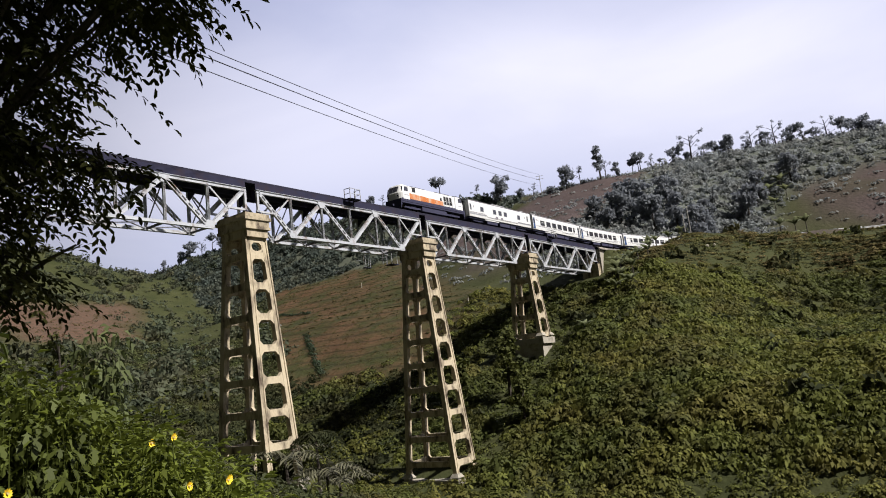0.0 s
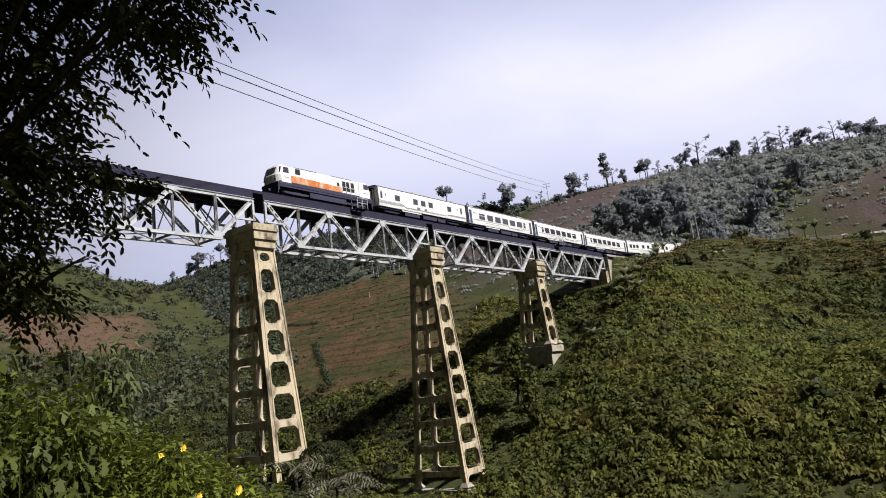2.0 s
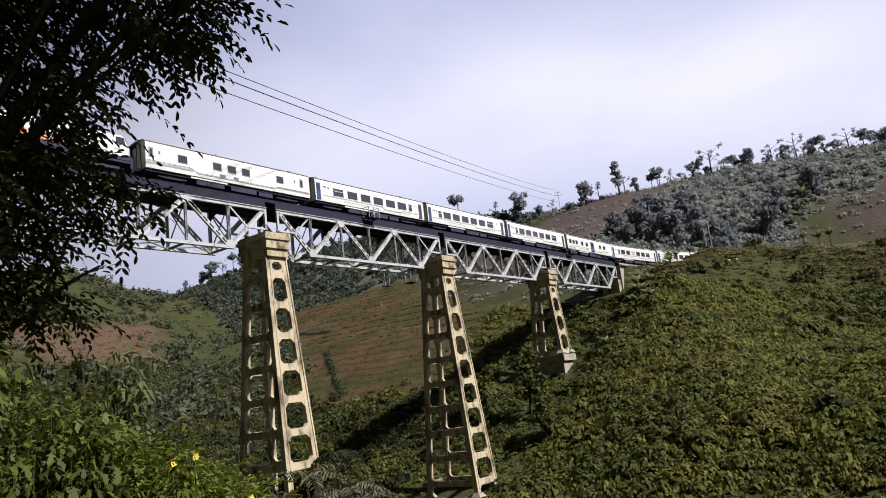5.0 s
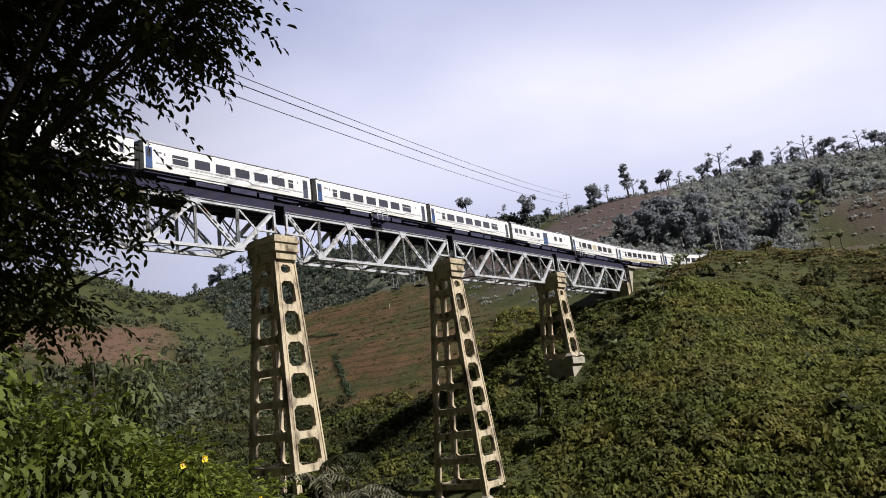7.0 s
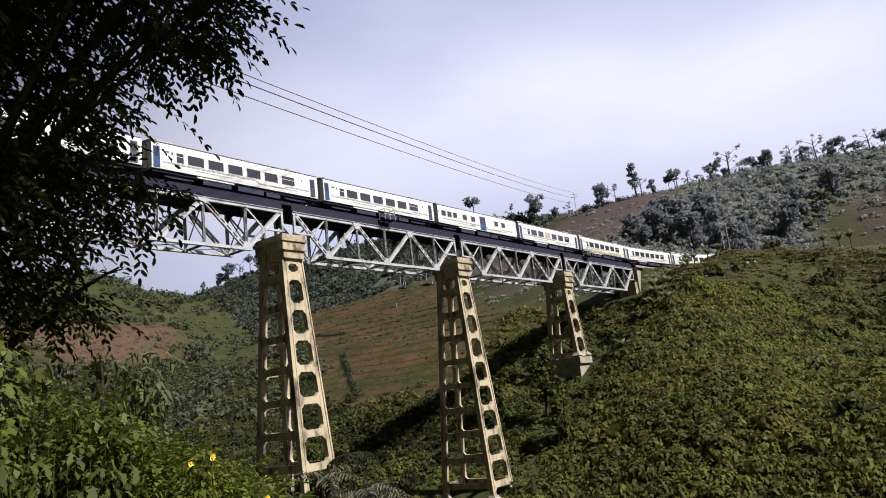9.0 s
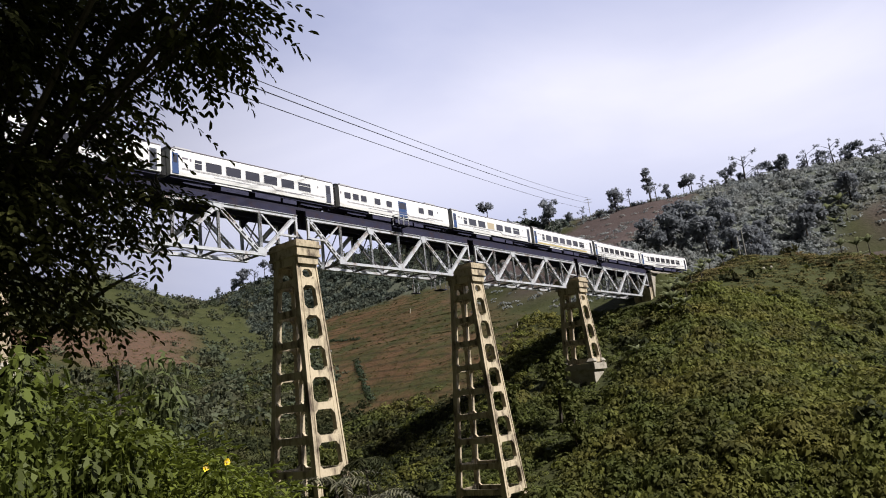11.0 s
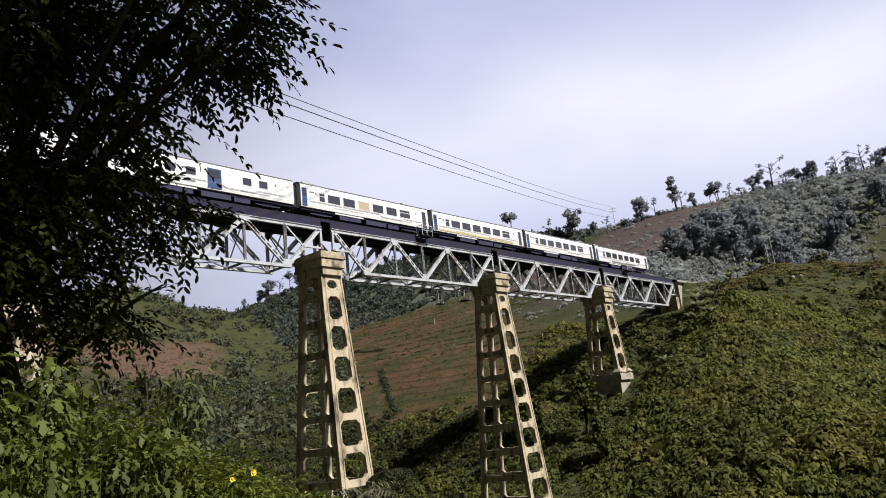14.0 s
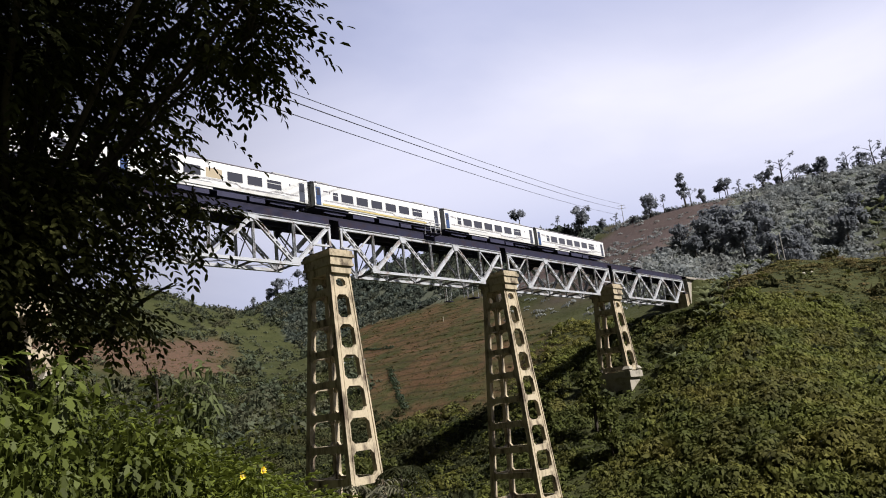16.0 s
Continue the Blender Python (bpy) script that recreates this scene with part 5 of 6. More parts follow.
scatter("hill_woods", "haze-tinted grey-green young trees grown over the upper hill", "woods", p + (0, 0, 0.6), RNG.uniform(1.2, 2.9, len(p)), FAR_CROWNS, L_HAZED)
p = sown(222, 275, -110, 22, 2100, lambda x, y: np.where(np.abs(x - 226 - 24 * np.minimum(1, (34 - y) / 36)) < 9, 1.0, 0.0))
scatter("ridge_woods", "dense low trees along the crest of the ridge", "woods", p + (0, 0, 0.6), RNG.uniform(1.2, 2.9, len(p)), FAR_CROWNS, L_HAZED)
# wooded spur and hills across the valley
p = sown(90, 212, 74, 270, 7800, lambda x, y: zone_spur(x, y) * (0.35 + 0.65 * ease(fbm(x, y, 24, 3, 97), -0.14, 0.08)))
scatter("spur_woods", "haze-tinted blue-green woods covering the steep spur behind the fields", "woods", p + (0, 0, 0.4), RNG.uniform(1.0, 2.5, len(p)), WOODS, L_SPUR)
p = sown(28, 88, 62, 128, 3800, lambda x, y: (1 - zone_field(x, y)) * ease(fbm(x, y, 22, 3, 95), -0.08, 0.06))
scatter("gully_grass", "olive grass on the sunlit side of the gully", "grass", p + (0, 0, 0.3), RNG.uniform(0.6, 1.3, len(p)), LOW, L_STRIP)
p = sown(-60, 300, 60, 460, 5000, lambda x, y: no_field(x, y) * np.maximum(0.05 + 0.95 * ease(fbm(x, y, 60, 3, 71), -0.02, 0.06), np.maximum(ease(x, 170, 190) * ease(y, 150, 180), ease(y, 188, 205) * ease(x, 60, 100))) * (y > 0.45 * x + 20))
q = sown(-60, 300, 60, 430, 6500, lambda x, y: (1 - np.maximum(zone_field(x, y), 0.85 * zone_red(x, y))) * (0.25 + 0.75 * ease(fbm(x, y, 26, 3, 77), -0.1, 0.1)) * (y > 0.45 * x + 20))
scatter("far_scrub", "low scrub over the meadows across the valley", "scrub", q, RNG.uniform(0.7, 2.2, len(q)), LOW, L_FAR)
scatter("far_woods", "dark woods on the hills across the valley", "woods", p + (0, 0, 0.6), 1.5 + 3.0 * RNG.random(len(p)) ** 2, [crown(84, 0.34, 0.85, 9) for _ in range(6)], L_FAR)


def limb_points(a, b, sag, n=5, jit=0.0):
    a, b = Vector(a), Vector(b)
    return [a.lerp(b, k / n) + Vector((random.uniform(-jit, jit), random.uniform(-jit, jit), sag * math.sin(math.pi * k / n))) for k in range(n + 1)]


TREE_MESHES = {}


def build_tree(x, y, h, shape, label, mat=L_RIDGE, group="trees on the ridge"):
    """A tapered trunk with limbs and an uneven crown of leaf lumps."""
    z = ground_at(x, y)
    t = thing("tree", label, "tree", group, at=(x, y, z - 0.2))
    key = (shape, random.randrange(3))
    if key not in TREE_MESHES:
        g = Geo()
        rnd = random.Random(sum(map(ord, shape)) + key[1])
        top = {"round": 0.55, "column": 0.85, "flat": 0.8, "sparse": 0.9}[shape]
        lean = rnd.uniform(-0.06, 0.06)
        g.tube([(0, 0, 0), (lean * 0.5, 0.01, top * 0.5), (lean, 0.0, top)], [0.030, 0.020, 0.008], 6)
        lumps = []
        n = {"round": 17, "column": 12, "flat": 10, "sparse": 8}[shape]
        for k in range(n):
            a = rnd.uniform(0, 6.28)
            if shape == "round":
                zz, rr, s = rnd.uniform(0.28, 0.9), rnd.uniform(0.05, 0.26), rnd.uniform(0.13, 0.22)
            elif shape == "column":
                zz, rr, s = 0.35 + 0.6 * k / n, rnd.uniform(0.02, 0.10), rnd.uniform(0.09, 0.15)
            elif shape == "flat":
                zz, rr, s = rnd.uniform(0.68, 0.95), rnd.uniform(0.1, 0.5), rnd.uniform(0.12, 0.2)
            else:
                zz, rr, s = rnd.uniform(0.45, 1.0), rnd.uniform(0.1, 0.38), rnd.uniform(0.08, 0.15)
            c = (lean + rr * math.cos(a), rr * math.sin(a), zz)
            lumps.append((c, s))
            g.tube(limb_points((lean * 0.7, 0, min(top * 0.95, zz - 0.5 * rr - 0.05)), c, 0.02, 3), [0.010, 0.008, 0.005, 0.003], 4)
        vs, fs, k0 = [], [], 0
        for c, s in lumps:
            v, f = crown(80 if shape != "sparse" else 36, 0.48, 0.75, 4)
            vs.append(v * s + c)
            fs.append(f + k0)
            k0 += len(v)
        TREE_MESHES[key] = (g.mesh("trunk", M_BARK), (np.concatenate(vs), np.concatenate(fs)))
    tm, (cv, cf) = TREE_MESHES[key]
    ck = (*key, mat.name)
    if ck not in TREE_MESHES:
        TREE_MESHES[ck] = heap("crown", cv, cf, mat)
    part("trunk", tm, M_BARK, t)
    part("crown", TREE_MESHES[ck], mat, t)
    t.scale = (h, h, h)
    t.rotation_euler = (0, 0, random.uniform(0, 6.28))
    return t


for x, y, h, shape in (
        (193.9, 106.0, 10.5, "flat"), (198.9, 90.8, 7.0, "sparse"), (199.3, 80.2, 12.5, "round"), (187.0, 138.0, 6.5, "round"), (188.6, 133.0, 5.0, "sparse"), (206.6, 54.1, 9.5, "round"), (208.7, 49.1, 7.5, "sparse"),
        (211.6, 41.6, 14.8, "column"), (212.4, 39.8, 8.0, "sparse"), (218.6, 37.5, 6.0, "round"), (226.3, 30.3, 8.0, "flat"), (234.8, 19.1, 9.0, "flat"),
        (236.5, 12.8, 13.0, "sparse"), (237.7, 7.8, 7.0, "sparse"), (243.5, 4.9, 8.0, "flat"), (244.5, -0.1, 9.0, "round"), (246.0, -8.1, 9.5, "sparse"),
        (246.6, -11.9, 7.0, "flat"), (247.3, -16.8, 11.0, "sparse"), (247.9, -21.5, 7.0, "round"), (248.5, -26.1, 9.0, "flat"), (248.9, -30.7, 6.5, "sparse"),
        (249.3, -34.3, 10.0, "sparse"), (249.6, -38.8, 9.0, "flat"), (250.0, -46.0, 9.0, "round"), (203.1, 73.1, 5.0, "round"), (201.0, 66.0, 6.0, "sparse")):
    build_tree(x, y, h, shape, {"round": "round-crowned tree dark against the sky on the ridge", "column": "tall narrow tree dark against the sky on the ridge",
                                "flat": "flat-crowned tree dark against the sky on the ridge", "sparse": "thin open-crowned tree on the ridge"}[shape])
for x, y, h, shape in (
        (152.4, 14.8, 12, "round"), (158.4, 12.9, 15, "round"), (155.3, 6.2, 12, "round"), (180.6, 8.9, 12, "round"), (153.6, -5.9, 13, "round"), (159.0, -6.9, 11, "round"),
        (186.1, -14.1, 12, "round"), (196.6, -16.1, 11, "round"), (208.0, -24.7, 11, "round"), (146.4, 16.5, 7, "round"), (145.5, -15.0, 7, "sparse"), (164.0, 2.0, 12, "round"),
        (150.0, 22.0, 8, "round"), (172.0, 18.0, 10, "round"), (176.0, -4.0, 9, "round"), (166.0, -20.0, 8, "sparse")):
    build_tree(x, y, h, shape, "dark bushy tree on the slope above the railway", L_SLOPE_HAZE, group="trees above the railway")
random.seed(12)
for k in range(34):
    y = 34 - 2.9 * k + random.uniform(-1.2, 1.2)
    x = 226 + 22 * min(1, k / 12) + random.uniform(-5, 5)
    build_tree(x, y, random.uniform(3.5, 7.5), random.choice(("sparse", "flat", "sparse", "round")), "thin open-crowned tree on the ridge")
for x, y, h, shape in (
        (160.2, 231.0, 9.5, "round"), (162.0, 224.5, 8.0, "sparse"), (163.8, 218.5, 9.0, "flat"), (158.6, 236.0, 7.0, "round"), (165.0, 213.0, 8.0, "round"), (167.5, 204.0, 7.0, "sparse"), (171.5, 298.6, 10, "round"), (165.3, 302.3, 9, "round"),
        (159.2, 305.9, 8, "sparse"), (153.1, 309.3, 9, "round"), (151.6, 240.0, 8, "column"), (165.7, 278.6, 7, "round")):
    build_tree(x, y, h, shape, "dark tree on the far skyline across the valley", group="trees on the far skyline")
def build_post(x, y, h):
    t = thing("marker_post", "short white marker post standing in the field", "post", "marker posts", at=(x, y, ground_at(x, y) - 0.1))
    g = Geo()
    g.box(-0.09, 0.09, -0.09, 0.09, 0, h)
    part("post_shaft", g, M_PLINTH, t)
    g = Geo()
    g.box(-0.13, 0.13, -0.13, 0.13, h, h + 0.08)
    part("post_cap", g, M_PLINTH, t)


build_post(147.0, 131.0, 2.4)
build_post(118.9, 88.9, 1.6)
build_post(83.0, 27.0, 1.4)
# thin trees in the gully and by the piers
for x, y, h, shape in ((38.0, 4.5, 9.0, "sparse"), (46.5, -2.0, 11.5, "column"), (40.5, -7.5, 6.5, "round"), (46.5, 7.5, 8.0, "round"), (8.0, 8.5, 8.0, "round"), (13.0, 10.0, 9.0, "round"),
                       (-12.0, 14.0, 9.0, "sparse"), (-16.0, 8.0, 8.0, "sparse"), (-6.0, 22.0, 10.0, "round")):
    build_tree(x, y, h, shape, "thin leafy tree in the gully beside the piers", L_SHRUB, "trees in the gully")


def build_banana(x, y, h):
    z = ground_at(x, y)
    t = thing("banana_plant", "banana plant with long arching pale green leaves", "banana plant", "banana plants at the bridge end", at=(x, y, z - 0.1))
    g = Geo()
    g.tube([(0, 0, 0), (0.02, 0, h * 0.3), (0.0, 0.03, h * 0.55)], [0.14, 0.12, 0.07], 7)
    part("stem", g, M_BARK, t)
    for k in range(7):
        a = k * 2.4 + random.uniform(-0.3, 0.3)
        el = random.uniform(0.85, 1.45)
        ln = h * random.uniform(0.45, 0.62)
        g = Geo()
        prev = None
        side = Vector((-math.sin(a), math.cos(a), 0))
        for i in range(6):
            u = i / 5
            rr = ln * u * math.cos(el * (1 - 0.4 * u))
            zz = h * 0.5 + ln * (u * math.sin(el) - 0.42 * u * u)
            c = Vector((rr * math.cos(a), rr * math.sin(a), zz))
            w = h * 0.115 * math.sin(math.pi * min(0.97, 0.12 + 0.85 * u))
            row = [c - side * w - Vector((0, 0, 0.3 * w)), c, c + side * w - Vector((0, 0, 0.3 * w))]
            if prev:
                k0 = len(g.v)
                g.v += [tuple(q) for q in prev + row]
                g.f += [(k0, k0 + 1, k0 + 4, k0 + 3), (k0 + 1, k0 + 2, k0 + 5, k0 + 4)]
            prev = row
        part("leaf", g, L_BANANA, t)


for x, y, h in ((80.5, -9.0, 5.4), (83.0, -8.0, 5.8), (86.0, -7.6, 5.4), (84.5, -10.5, 5.0), (88.5, -8.8, 4.6), (78.5, -12.0, 4.6), (75.5, -10.0, 4.8), (91.5, -9.5, 4.2), (95.0, -10.5, 3.8), (99.0, -9.5, 3.6), (103.0, -8.5, 3.6), (62.5, -8.5, 3.6), (106.0, -9.0, 3.8), (111.0, -10.5, 3.8), (116.0, -12.0, 3.6), (150.0, -31.0, 5.5), (154.0, -33.0, 6.0), (147.0, -28.0, 5.0), (158.0, -30.0, 5.5), (196.0, -15.0, 6.5), (199.0, -18.5, 7.5), (203.0, -16.0, 7.0), (194.0, -20.5, 6.0), (205.0, -21.5, 7.0), (200.0, -23.5, 6.5)):
    build_banana(x, y, h)


def build_palm(x, y, h, fronds, label, mat=L_PALM, droop=0.62):
    z = ground_at(x, y)
    t = thing("palm", label, "palm", "palms below the pier", at=(x, y, z - 0.1))
    g = Geo()
    g.tube([(0, 0, 0), (0.05, 0, h * 0.5), (0.0, 0.05, h)], [0.22, 0.16, 0.12], 7)
    part("stem", g, M_BARK, t)
    for k in range(fronds):
        a = k * 2.399 + random.uniform(-0.2, 0.2)
        el = random.uniform(0.55, 1.3)
        ln = random.uniform(3.4, 4.6)
        base, way, face, size = [], [], [], []
        for i in range(13):
            u = 0.12 + 0.88 * i / 12
            rr = ln * u * math.cos(el * (1 - 0.5 * u))
            c = (rr * math.cos(a), rr * math.sin(a), h + ln * (0.8 * u * math.sin(el) - droop * u * u))
            for s in (-1, 1):
                base.append(c)
                way.append((math.cos(a) * 0.55 - s * math.sin(a), math.sin(a) * 0.55 + s * math.cos(a), random.uniform(-0.6, 0.1)))
                face.append((0.2 * math.cos(a), 0.2 * math.sin(a), 1))
                size.append((0.95 * math.sin(math.pi * min(0.98, 0.2 + 0.75 * u)) + 0.1) * random.uniform(0.75, 1.15))
        v, f = leaves(np.array(base), np.array(way), np.array(face), np.array(size), np.full(len(base), 0.14), OVAL, 0.25)
        tagged(part("frond", heap("frond", v, f, mat), mat, t), kind="stuff")


build_palm(-7.4, -16.0, 3.1, 11, "low palm with arching dusty fronds below the pier")
build_palm(-10.2, -14.4, 2.8, 9, "low palm with arching dusty fronds beside the pier foot")
build_palm(-3.0, -13.0, 2.8, 9, "small palm with pale fronds in the undergrowth")
build_palm(1.6, -5.8, 6.6, 17, "dark palm with drooping fronds between the piers", L_GULLY, 1.25)


# ---------------------------------------------------------------- poles and wires
def build_pole(x, y, h, label, arm=True, r=0.14):
    z = ground_at(x, y)
    t = thing("utility_pole", label, "pole", "poles", at=(x, y, z - 0.3))
    g = Geo()
    g.tube([(0, 0, 0), (0, 0, h + 0.3)], [r, r * 0.7], 8)
    part("shaft", g, M_POLE, t)
    if arm:
        for zz in (h - 0.2, h - 1.4):
            g = Geo()
            g.beam((-0.55, 1.3, zz), (0.55, -1.3, zz), 0.12, 0.14)
            part("cross_arm", g, M_POLE, t)
    return Vector((x, y, z + h))


build_pole(133.8, -9.4, 13.0, "slender pale concrete pole beside the railway", False, 0.16)
build_pole(135.6, -7.6, 11.5, "slender pale concrete pole beside the railway", False, 0.16)
far_top = build_pole(202.4, 63.3, 87.6 - ground_at(202.4, 63.3), "wooden power pole with cross arms on the ridge")
near_top = Vector((-78.0, -33.0, 34.0))
build_pole(-78.0, -33.0, near_top.z - ground_at(-78.0, -33.0), "wooden power pole with cross arms on the bank")


def build_wire(a, b, sag, r):
    t = thing("power_line", "thin dark overhead power line across the valley", "cable", "power lines", at=a)
    g = Geo()
    d = Vector(b) - Vector(a)
    n = 48
    g.tube([d * (k / n) - Vector((0, 0, 4 * sag * (k / n) * (1 - k / n))) for k in range(n + 1)], [r] * (n + 1), 5)
    part("cable", g, M_WIRE, t)


for za, zb, sag, r in ((-0.55, 0.2, 1.9, 0.040), (-0.95, -2.0, 1.9, 0.052), (-1.9, -4.6, 1.85, 0.042)):
    build_wire(near_top + Vector((0, 0, za)), far_top + Vector((0, 0, zb)), sag, r)


# ---------------------------------------------------------------- the tree beside the viewpoint
TREE = Vector((-46.55, -48.6, 0))
# lumps above z 20.9 are unseen; most are added to block the sun
BLOBS = ((-46.96, -50.10, 19.32, 1.48, 1.41, 340), (-45.65, -51.23, 19.77, 0.80, 0.66, 330), (-45.93, -50.74, 18.77, 0.76, 0.65, 130), (-46.67, -49.67, 17.89, 1.17, 1.17, 430),
         (-45.87, -50.00, 17.85, 0.70, 0.62, 100), (-45.30, -50.66, 17.62, 0.42, 0.26, 30), (-46.60, -49.17, 16.89, 1.24, 0.66, 150), (-48.35, -49.55, 18.65, 1.82, 1.97, 300),
         (-45.14, -51.91, 19.71, 0.37, 0.47, 75), (-46.25, -50.59, 21.38, 2.02, 0.94, 240), (-48.01, -49.00, 16.96, 1.61, 1.13, 180), (-45.83, -49.25, 16.59, 0.59, 0.29, 30),
         (-45.40, -52.80, 22.50, 2.20, 1.20, 330), (-44.10, -53.70, 21.90, 1.20, 0.90, 130), (-46.90, -52.20, 22.00, 1.70, 1.10, 260), (-48.60, -52.40, 21.20, 1.60, 1.30, 220),
         (-45.90, -49.30, 16.45, 0.75, 0.14, 60), (-47.20, -54.20, 22.80, 2.30, 0.90, 330), (-49.60, -53.00, 22.20, 1.90, 0.90, 260),
         (-44.60, -55.00, 22.90, 1.70, 0.80, 220), (-47.60, -49.70, 17.60, 0.90, 0.80, 200), (-48.30, -49.20, 16.20, 1.00, 0.70, 160),
         (-46.40, -55.40, 21.50, 1.70, 0.70, 260), (-48.60, -55.00, 21.40, 1.70, 0.70, 260), (-44.70, -54.40, 21.20, 1.30, 0.60, 180), (-50.60, -54.20, 21.40, 1.60, 0.70, 200),
         (-47.60, -50.95, 19.35, 0.70, 0.60, 250), (-47.15, -50.90, 18.95, 0.50, 0.45, 60), (-46.80, -51.10, 19.70, 0.40, 0.25, 50), (-45.85, -51.90, 19.70, 0.45, 0.15, 50), (-45.30, -52.05, 19.35, 0.35, 0.20, 100))


def build_near_tree():
    gz = ground_at(TREE.x, TREE.y)
    t = thing("shade_tree", "spreading tree with shade-darkened glossy leaflets overhanging the viewpoint", "tree")
    fork = TREE + Vector((-0.3, -0.3, gz + 2.3))
    g = Geo()
    g.tube([TREE + Vector((0, 0, gz - 0.3)), TREE + Vector((0.05, -0.05, gz + 1.2)), fork], [0.19, 0.15, 0.13], 9)
    part("trunk", g, M_BARK, t)
    g = Geo()
    g.tube(limb_points(TREE + Vector((0.05, -0.05, gz + 1.0)), (-45.06, -49.62, 16.9), 0.15, 6, 0.05), [0.075, 0.065, 0.055, 0.045, 0.035, 0.025, 0.015], 6)
    g.tube(limb_points((-45.75, -49.3, 16.1), (-45.5, -49.9, 17.3), 0.05, 4, 0.04), [0.035, 0.03, 0.022, 0.016, 0.01], 5)
    part("bough", g, M_BARK, t)
    right, back = Vector((0.92, -0.39, 0)), Vector((0.39, 0.92, 0))
    base, way, face, size = [], [], [], []
    for x, y, z, rl, rv, count in BLOBS:
        c = Vector((x, y, z))
        g = Geo()
        g.tube(limb_points(fork, c, 0.25, 6, 0.08), [0.05, 0.042, 0.036, 0.03, 0.025, 0.02, 0.014], 6)
        tips = []
        for k in range(9):
            d = Vector((random.gauss(0, 1), random.gauss(0, 1), random.gauss(0, 1))).normalized()
            tip = c + right * (d.x * rl * 0.75) + back * (d.y * 0.6) + Vector((0, 0, d.z * rv * 0.75))
            g.tube(limb_points(c, tip, 0.08, 4, 0.04), [0.024, 0.02, 0.015, 0.011, 0.007], 5)
        part("bough", g, M_BARK, t)
        for k in range(int(count * (0.9 if z > 20.9 else 0.95 if x < -47.5 else 0.62 if x < -46.5 else 0.36 if z > 18 else 0.62))):
            d = Vector((random.gauss(0, 1), random.gauss(0, 1), random.gauss(0, 1))).normalized() * random.random() ** 0.4
            p = c + right * (d.x * rl) + back * (d.y * 0.85) + Vector((0, 0, d.z * rv))
            w = (right * (d.x + 0.35) + back * d.y * 0.6 + Vector((0, 0, d.z * 0.5 - 0.45)) + Vector((random.gauss(0, 0.45), random.gauss(0, 0.45), random.gauss(0, 0.3)))).normalized()
            s = w.cross(Vector((0, 0, 1))).normalized()
            up = s.cross(w)
            n = random.randint(6, 9)
            ln = random.uniform(0.50, 0.80)
            for i in range(n):
                u = (i + 1) / n
                b = p + w * (ln * u) - Vector((0, 0, 0.18 * ln * u * u))
                for sg in (-1, 1) if i < n - 1 else (0,):
                    base.append(b)
                    way.append(w * (0.75 if sg else 1.0) + s * (sg * 0.8) + Vector((random.gauss(0, 0.15), random.gauss(0, 0.15), random.gauss(0, 0.15) - 0.15)))
                    face.append(up + Vector((random.gauss(0, 0.35), random.gauss(0, 0.35), random.gauss(0, 0.35))))
                    size.append(random.uniform(0.10, 0.14))
    size = np.array(size)
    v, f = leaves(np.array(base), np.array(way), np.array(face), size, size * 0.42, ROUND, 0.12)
    tagged(part("crown", heap("crown", v, f, L_TREE), L_TREE, t, "pinnate leaflets in a shade-dark colour"), kind="stuff")


build_near_tree()


# ---------------------------------------------------------------- bushes in front
def build_bush(name, label, spots, leaf, mat, outline=LOBED, wide=0.70, hang=1.3, leafage=8):
    """Leafy stalks with whorls of drooping lobed leaves. spots: (x, y, top, number of whorls)."""
    t = thing(name, label, "bush")
    g = Geo()
    base, way, face, size = [], [], [], []
    for x, y, top, whorls in spots:
        gz = ground_at(x, y)
        lean = Vector((random.gauss(0, 0.22), random.gauss(0, 0.22), 0))
        foot, head = Vector((x, y, gz - 0.05)), Vector((x, y, top)) + lean
        g.tube([foot, foot.lerp(head, 0.5) + lean * 0.3, head], [0.007, 0.005, 0.002], 4)
        for k in range(whorls):
            u = 1 - 0.9 * (k / max(whorls, 1)) * random.uniform(0.7, 1.0)
            c = foot.lerp(head, u)
            for j in range(random.randint(leafage - 2, leafage + 2)):
                a = random.uniform(0, 6.283)
                lift = random.uniform(-hang, 1.45 - hang) + (0.35 if k == 0 else 0)
                d = Vector((math.cos(a), math.sin(a), lift))
                base.append(c + d * random.uniform(0.03, 0.16))
                way.append(d)
                face.append(Vector((-lift * 0.6 * math.cos(a), -lift * 0.6 * math.sin(a), 1)) + Vector((random.gauss(0, 0.25), random.gauss(0, 0.25), 0)))
                size.append(leaf * random.uniform(0.6, 1.25))
    tagged(part("stem_growth", g, mat, t), kind="stuff")
    size = np.array(size)
    v, f = leaves(np.array(base), np.array(way), np.array(face), size, size * wide, outline, 0.55)
    tagged(part("leaf_growth", heap("foliage", v, f, mat), mat, t), kind="stuff")
    return t


def bank_top(x, y):
    """Height of the flowering thicket beside the viewpoint: high to the west, falling away to the east."""
    u = (x + 46.5) * 0.92 - (y + 50.0) * 0.39
    return 15.50 - 0.62 * u


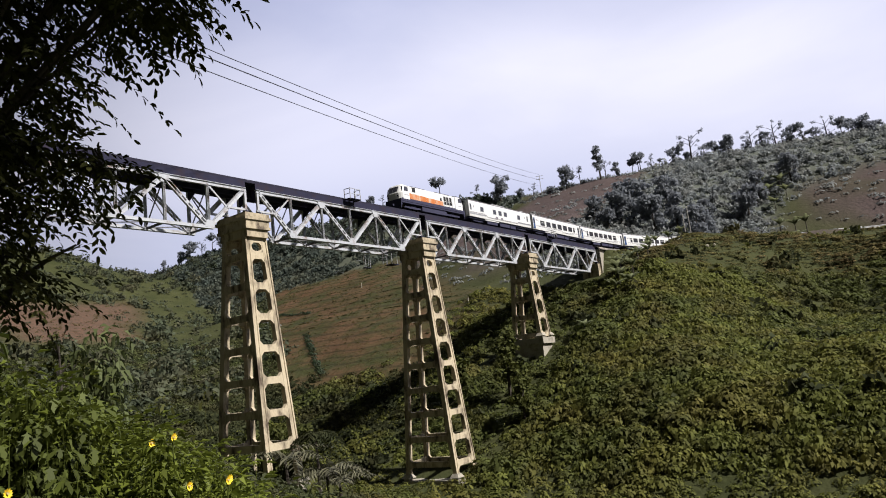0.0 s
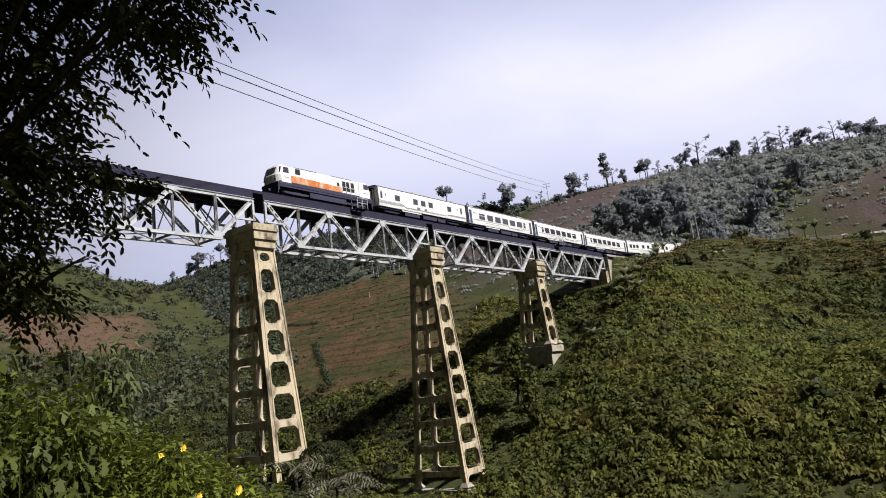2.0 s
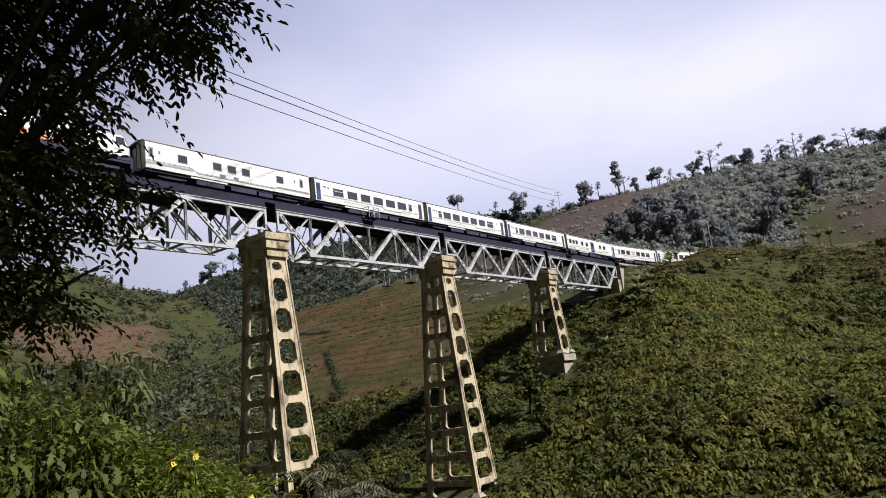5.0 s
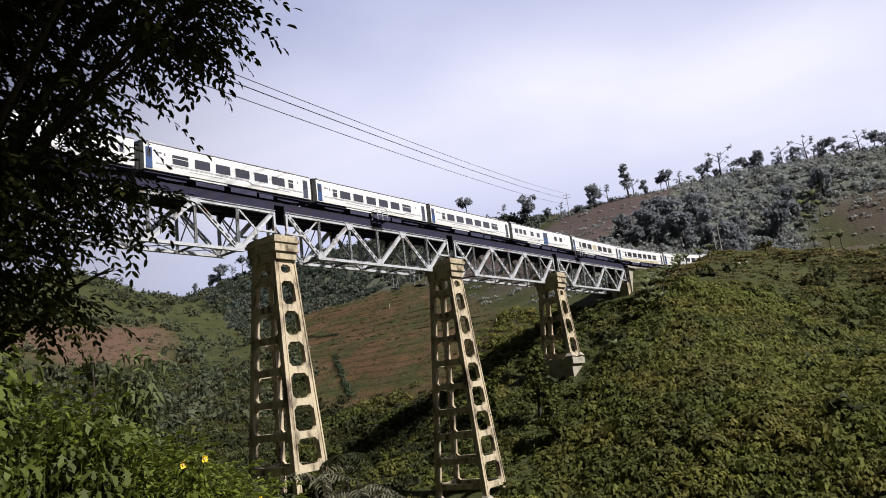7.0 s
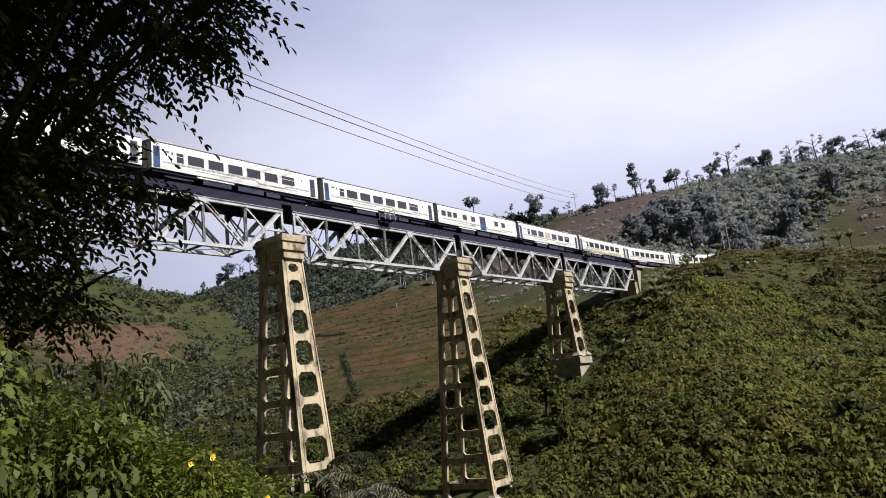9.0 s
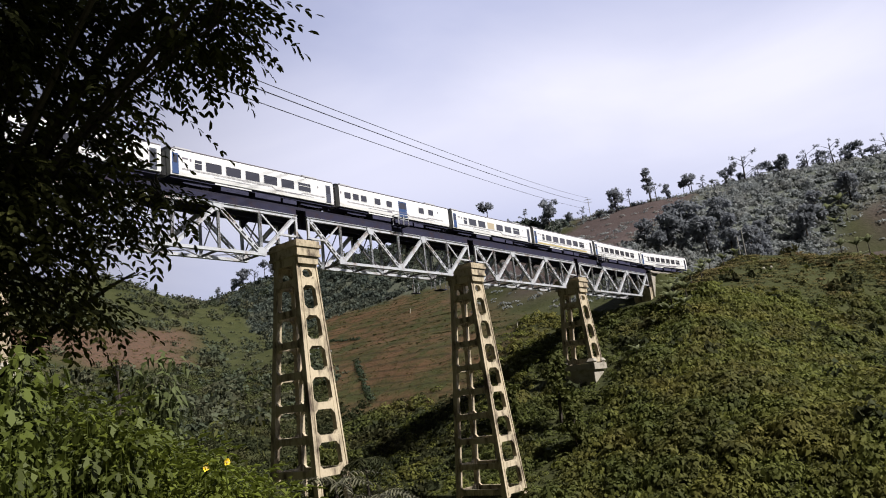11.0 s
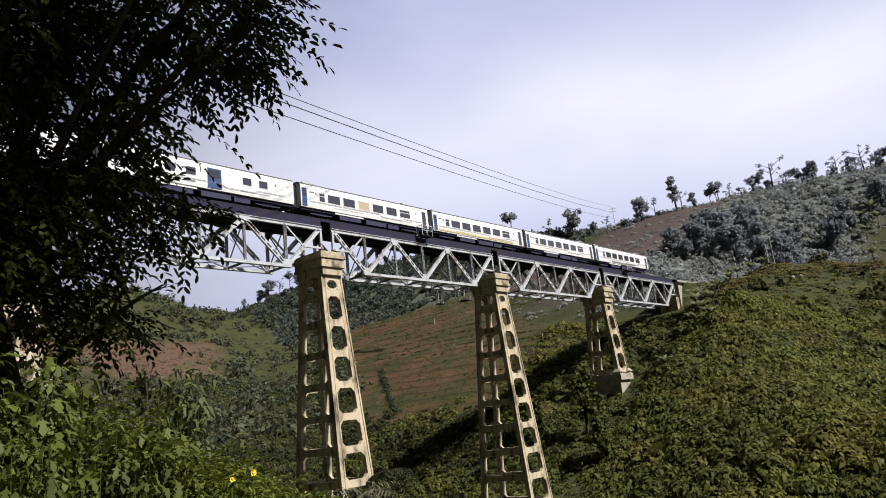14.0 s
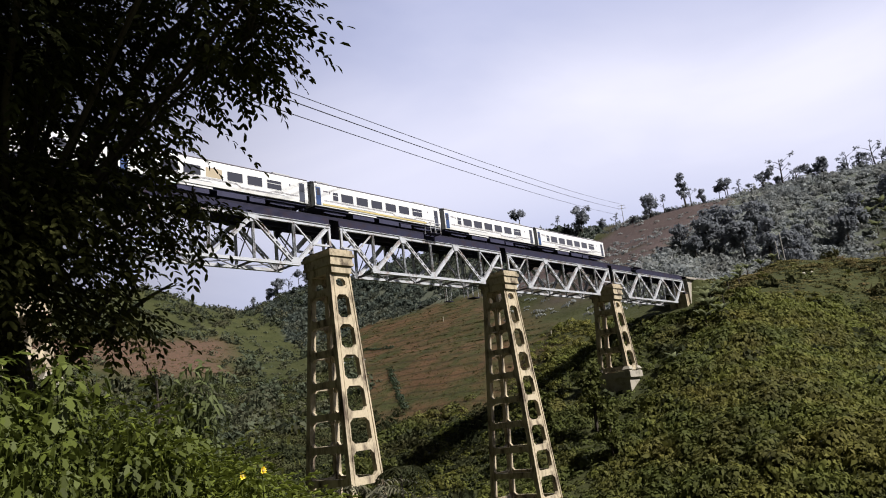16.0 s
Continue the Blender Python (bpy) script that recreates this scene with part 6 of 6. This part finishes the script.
def thicket(n, az0, az1, r0, r1, low, high):
    out = []
    for _ in range(n // 13):
        a, r = radians(random.uniform(az0, az1)), random.uniform(r0, r1)
        cx, cy = EYE[0] + r * math.sin(a), EYE[1] + r * math.cos(a)
        crest = random.uniform(low, high)
        for _ in range(13):
            d, b = 0.42 * random.random() ** 0.6, random.uniform(0, 6.283)
            x, y = cx + d * math.cos(b), cy + d * math.sin(b)
            top = bank_top(x, y) - crest - 1.6 * d * d + random.gauss(0, 0.05)
            if top > ground_at(x, y) + 0.25:
                out.append((x, y, top, 8))
    return out


random.seed(4)
build_bush("flowering_bush", "tall leafy bush with lobed leaves on the near bank", thicket(460, 4, 28, 6.3, 9.6, 0.0, 0.9), 0.115, L_BUSH, LOBED, 0.85)
build_bush("flowering_bush", "low leafy bush with lobed leaves and yellow blooms", thicket(620, 25, 41, 6.2, 9.4, 0.0, 0.7), 0.085, L_BUSH_FINE, LANCE, 0.50, 0.75, 12)
build_bush("flowering_bush", "leafy bush with drooping lobed leaves close by", thicket(200, 8, 34, 5.2, 6.6, 0.4, 1.1), 0.095, L_BUSH, LOBED, 0.85)


def build_flower(x, y, z):
    t = thing("yellow_flower", "yellow daisy-like bloom on a bush stalk", "flower", "yellow flowers", at=(x, y, z))
    g = Geo()
    for k in range(11):
        a = 2 * math.pi * k / 11
        d, s = Vector((math.cos(a), 0.25 * math.cos(a), math.sin(a))), Vector((-math.sin(a), 0, math.cos(a))) * 0.007
        k0 = len(g.v)
        g.v += [tuple(d * 0.009), tuple(d * 0.020 + s * 1.4 + Vector((0, -0.012, 0))), tuple(d * 0.036 + Vector((0, -0.016, 0))), tuple(d * 0.020 - s * 1.4 + Vector((0, -0.012, 0)))]
        g.f.append((k0, k0 + 1, k0 + 2, k0 + 3))
    part("petals", g, M_FLOWER, t)
    g = Geo()
    g.tube([(0, 0.01, 0), (0, -0.02, 0)], [0.010, 0.008], 8)
    part("flower_centre", g, M_YELLOW, t)
    g = Geo()
    g.tube([(0, 0.01, 0), (0.02, 0.03, -0.3), (0.03, 0.04, -0.8)], [0.006, 0.006, 0.008], 5)
    part("stalk", g, L_BUSH, t)


for x, y, z in ((-46.38, -53.43, 14.51), (-46.51, -53.34, 14.49), (-46.39, -53.61, 14.15), (-46.10, -53.69, 14.14), (-47.52, -53.31, 14.32), (-46.03, -53.62, 14.14)):
    build_flower(x, y, z)

def build_stone(x, y, r):
    t = thing("white_stone", "small pale boulder lying in the grass", "stone", "pale stones", at=(x, y, ground_at(x, y) + 0.3))
    g = Geo()
    rnd = random.Random(int(x * 10))
    g.tube([(-r, 0, 0), (-0.7 * r, 0, 0.25 * r), (0.1 * r, 0, 0.38 * r), (0.8 * r, 0, 0.2 * r), (r, 0, 0)], [0.2 * r, 0.55 * r, 0.7 * r, 0.45 * r, 0.15 * r], 8)
    g.v = [tuple(c * rnd.uniform(0.9, 1.12) for c in q) for q in g.v]
    part("stone", g, M_PLINTH, t)


for x, y, r in STONES:
    build_stone(x, y, r)

random.seed(9)
build_bush("sapling", "young tree with drooping pale green leaves", [(-42.9 + random.gauss(0, 0.35), -46.3 + random.gauss(0, 0.35), 15.9 + random.uniform(-0.7, 0.45), 4) for _ in range(16)], 0.24, L_SAPLING, LANCE, 0.34)
build_bush("sapling", "small leafy shrub behind the thicket", [(-43.4 + random.gauss(0, 0.35), -48.2 + random.gauss(0, 0.35), 14.6 + random.uniform(-0.7, 0.3), 4) for _ in range(14)], 0.13, L_SHRUB)
build_bush("sapling", "dusty green shrub with pale seed heads", [(-36.0 + random.gauss(0, 1.5), -43.0 + random.gauss(0, 1.5), 11.7 + random.uniform(-0.8, 0.4), 4) for _ in range(24)], 0.26, L_SHRUB)

motions()
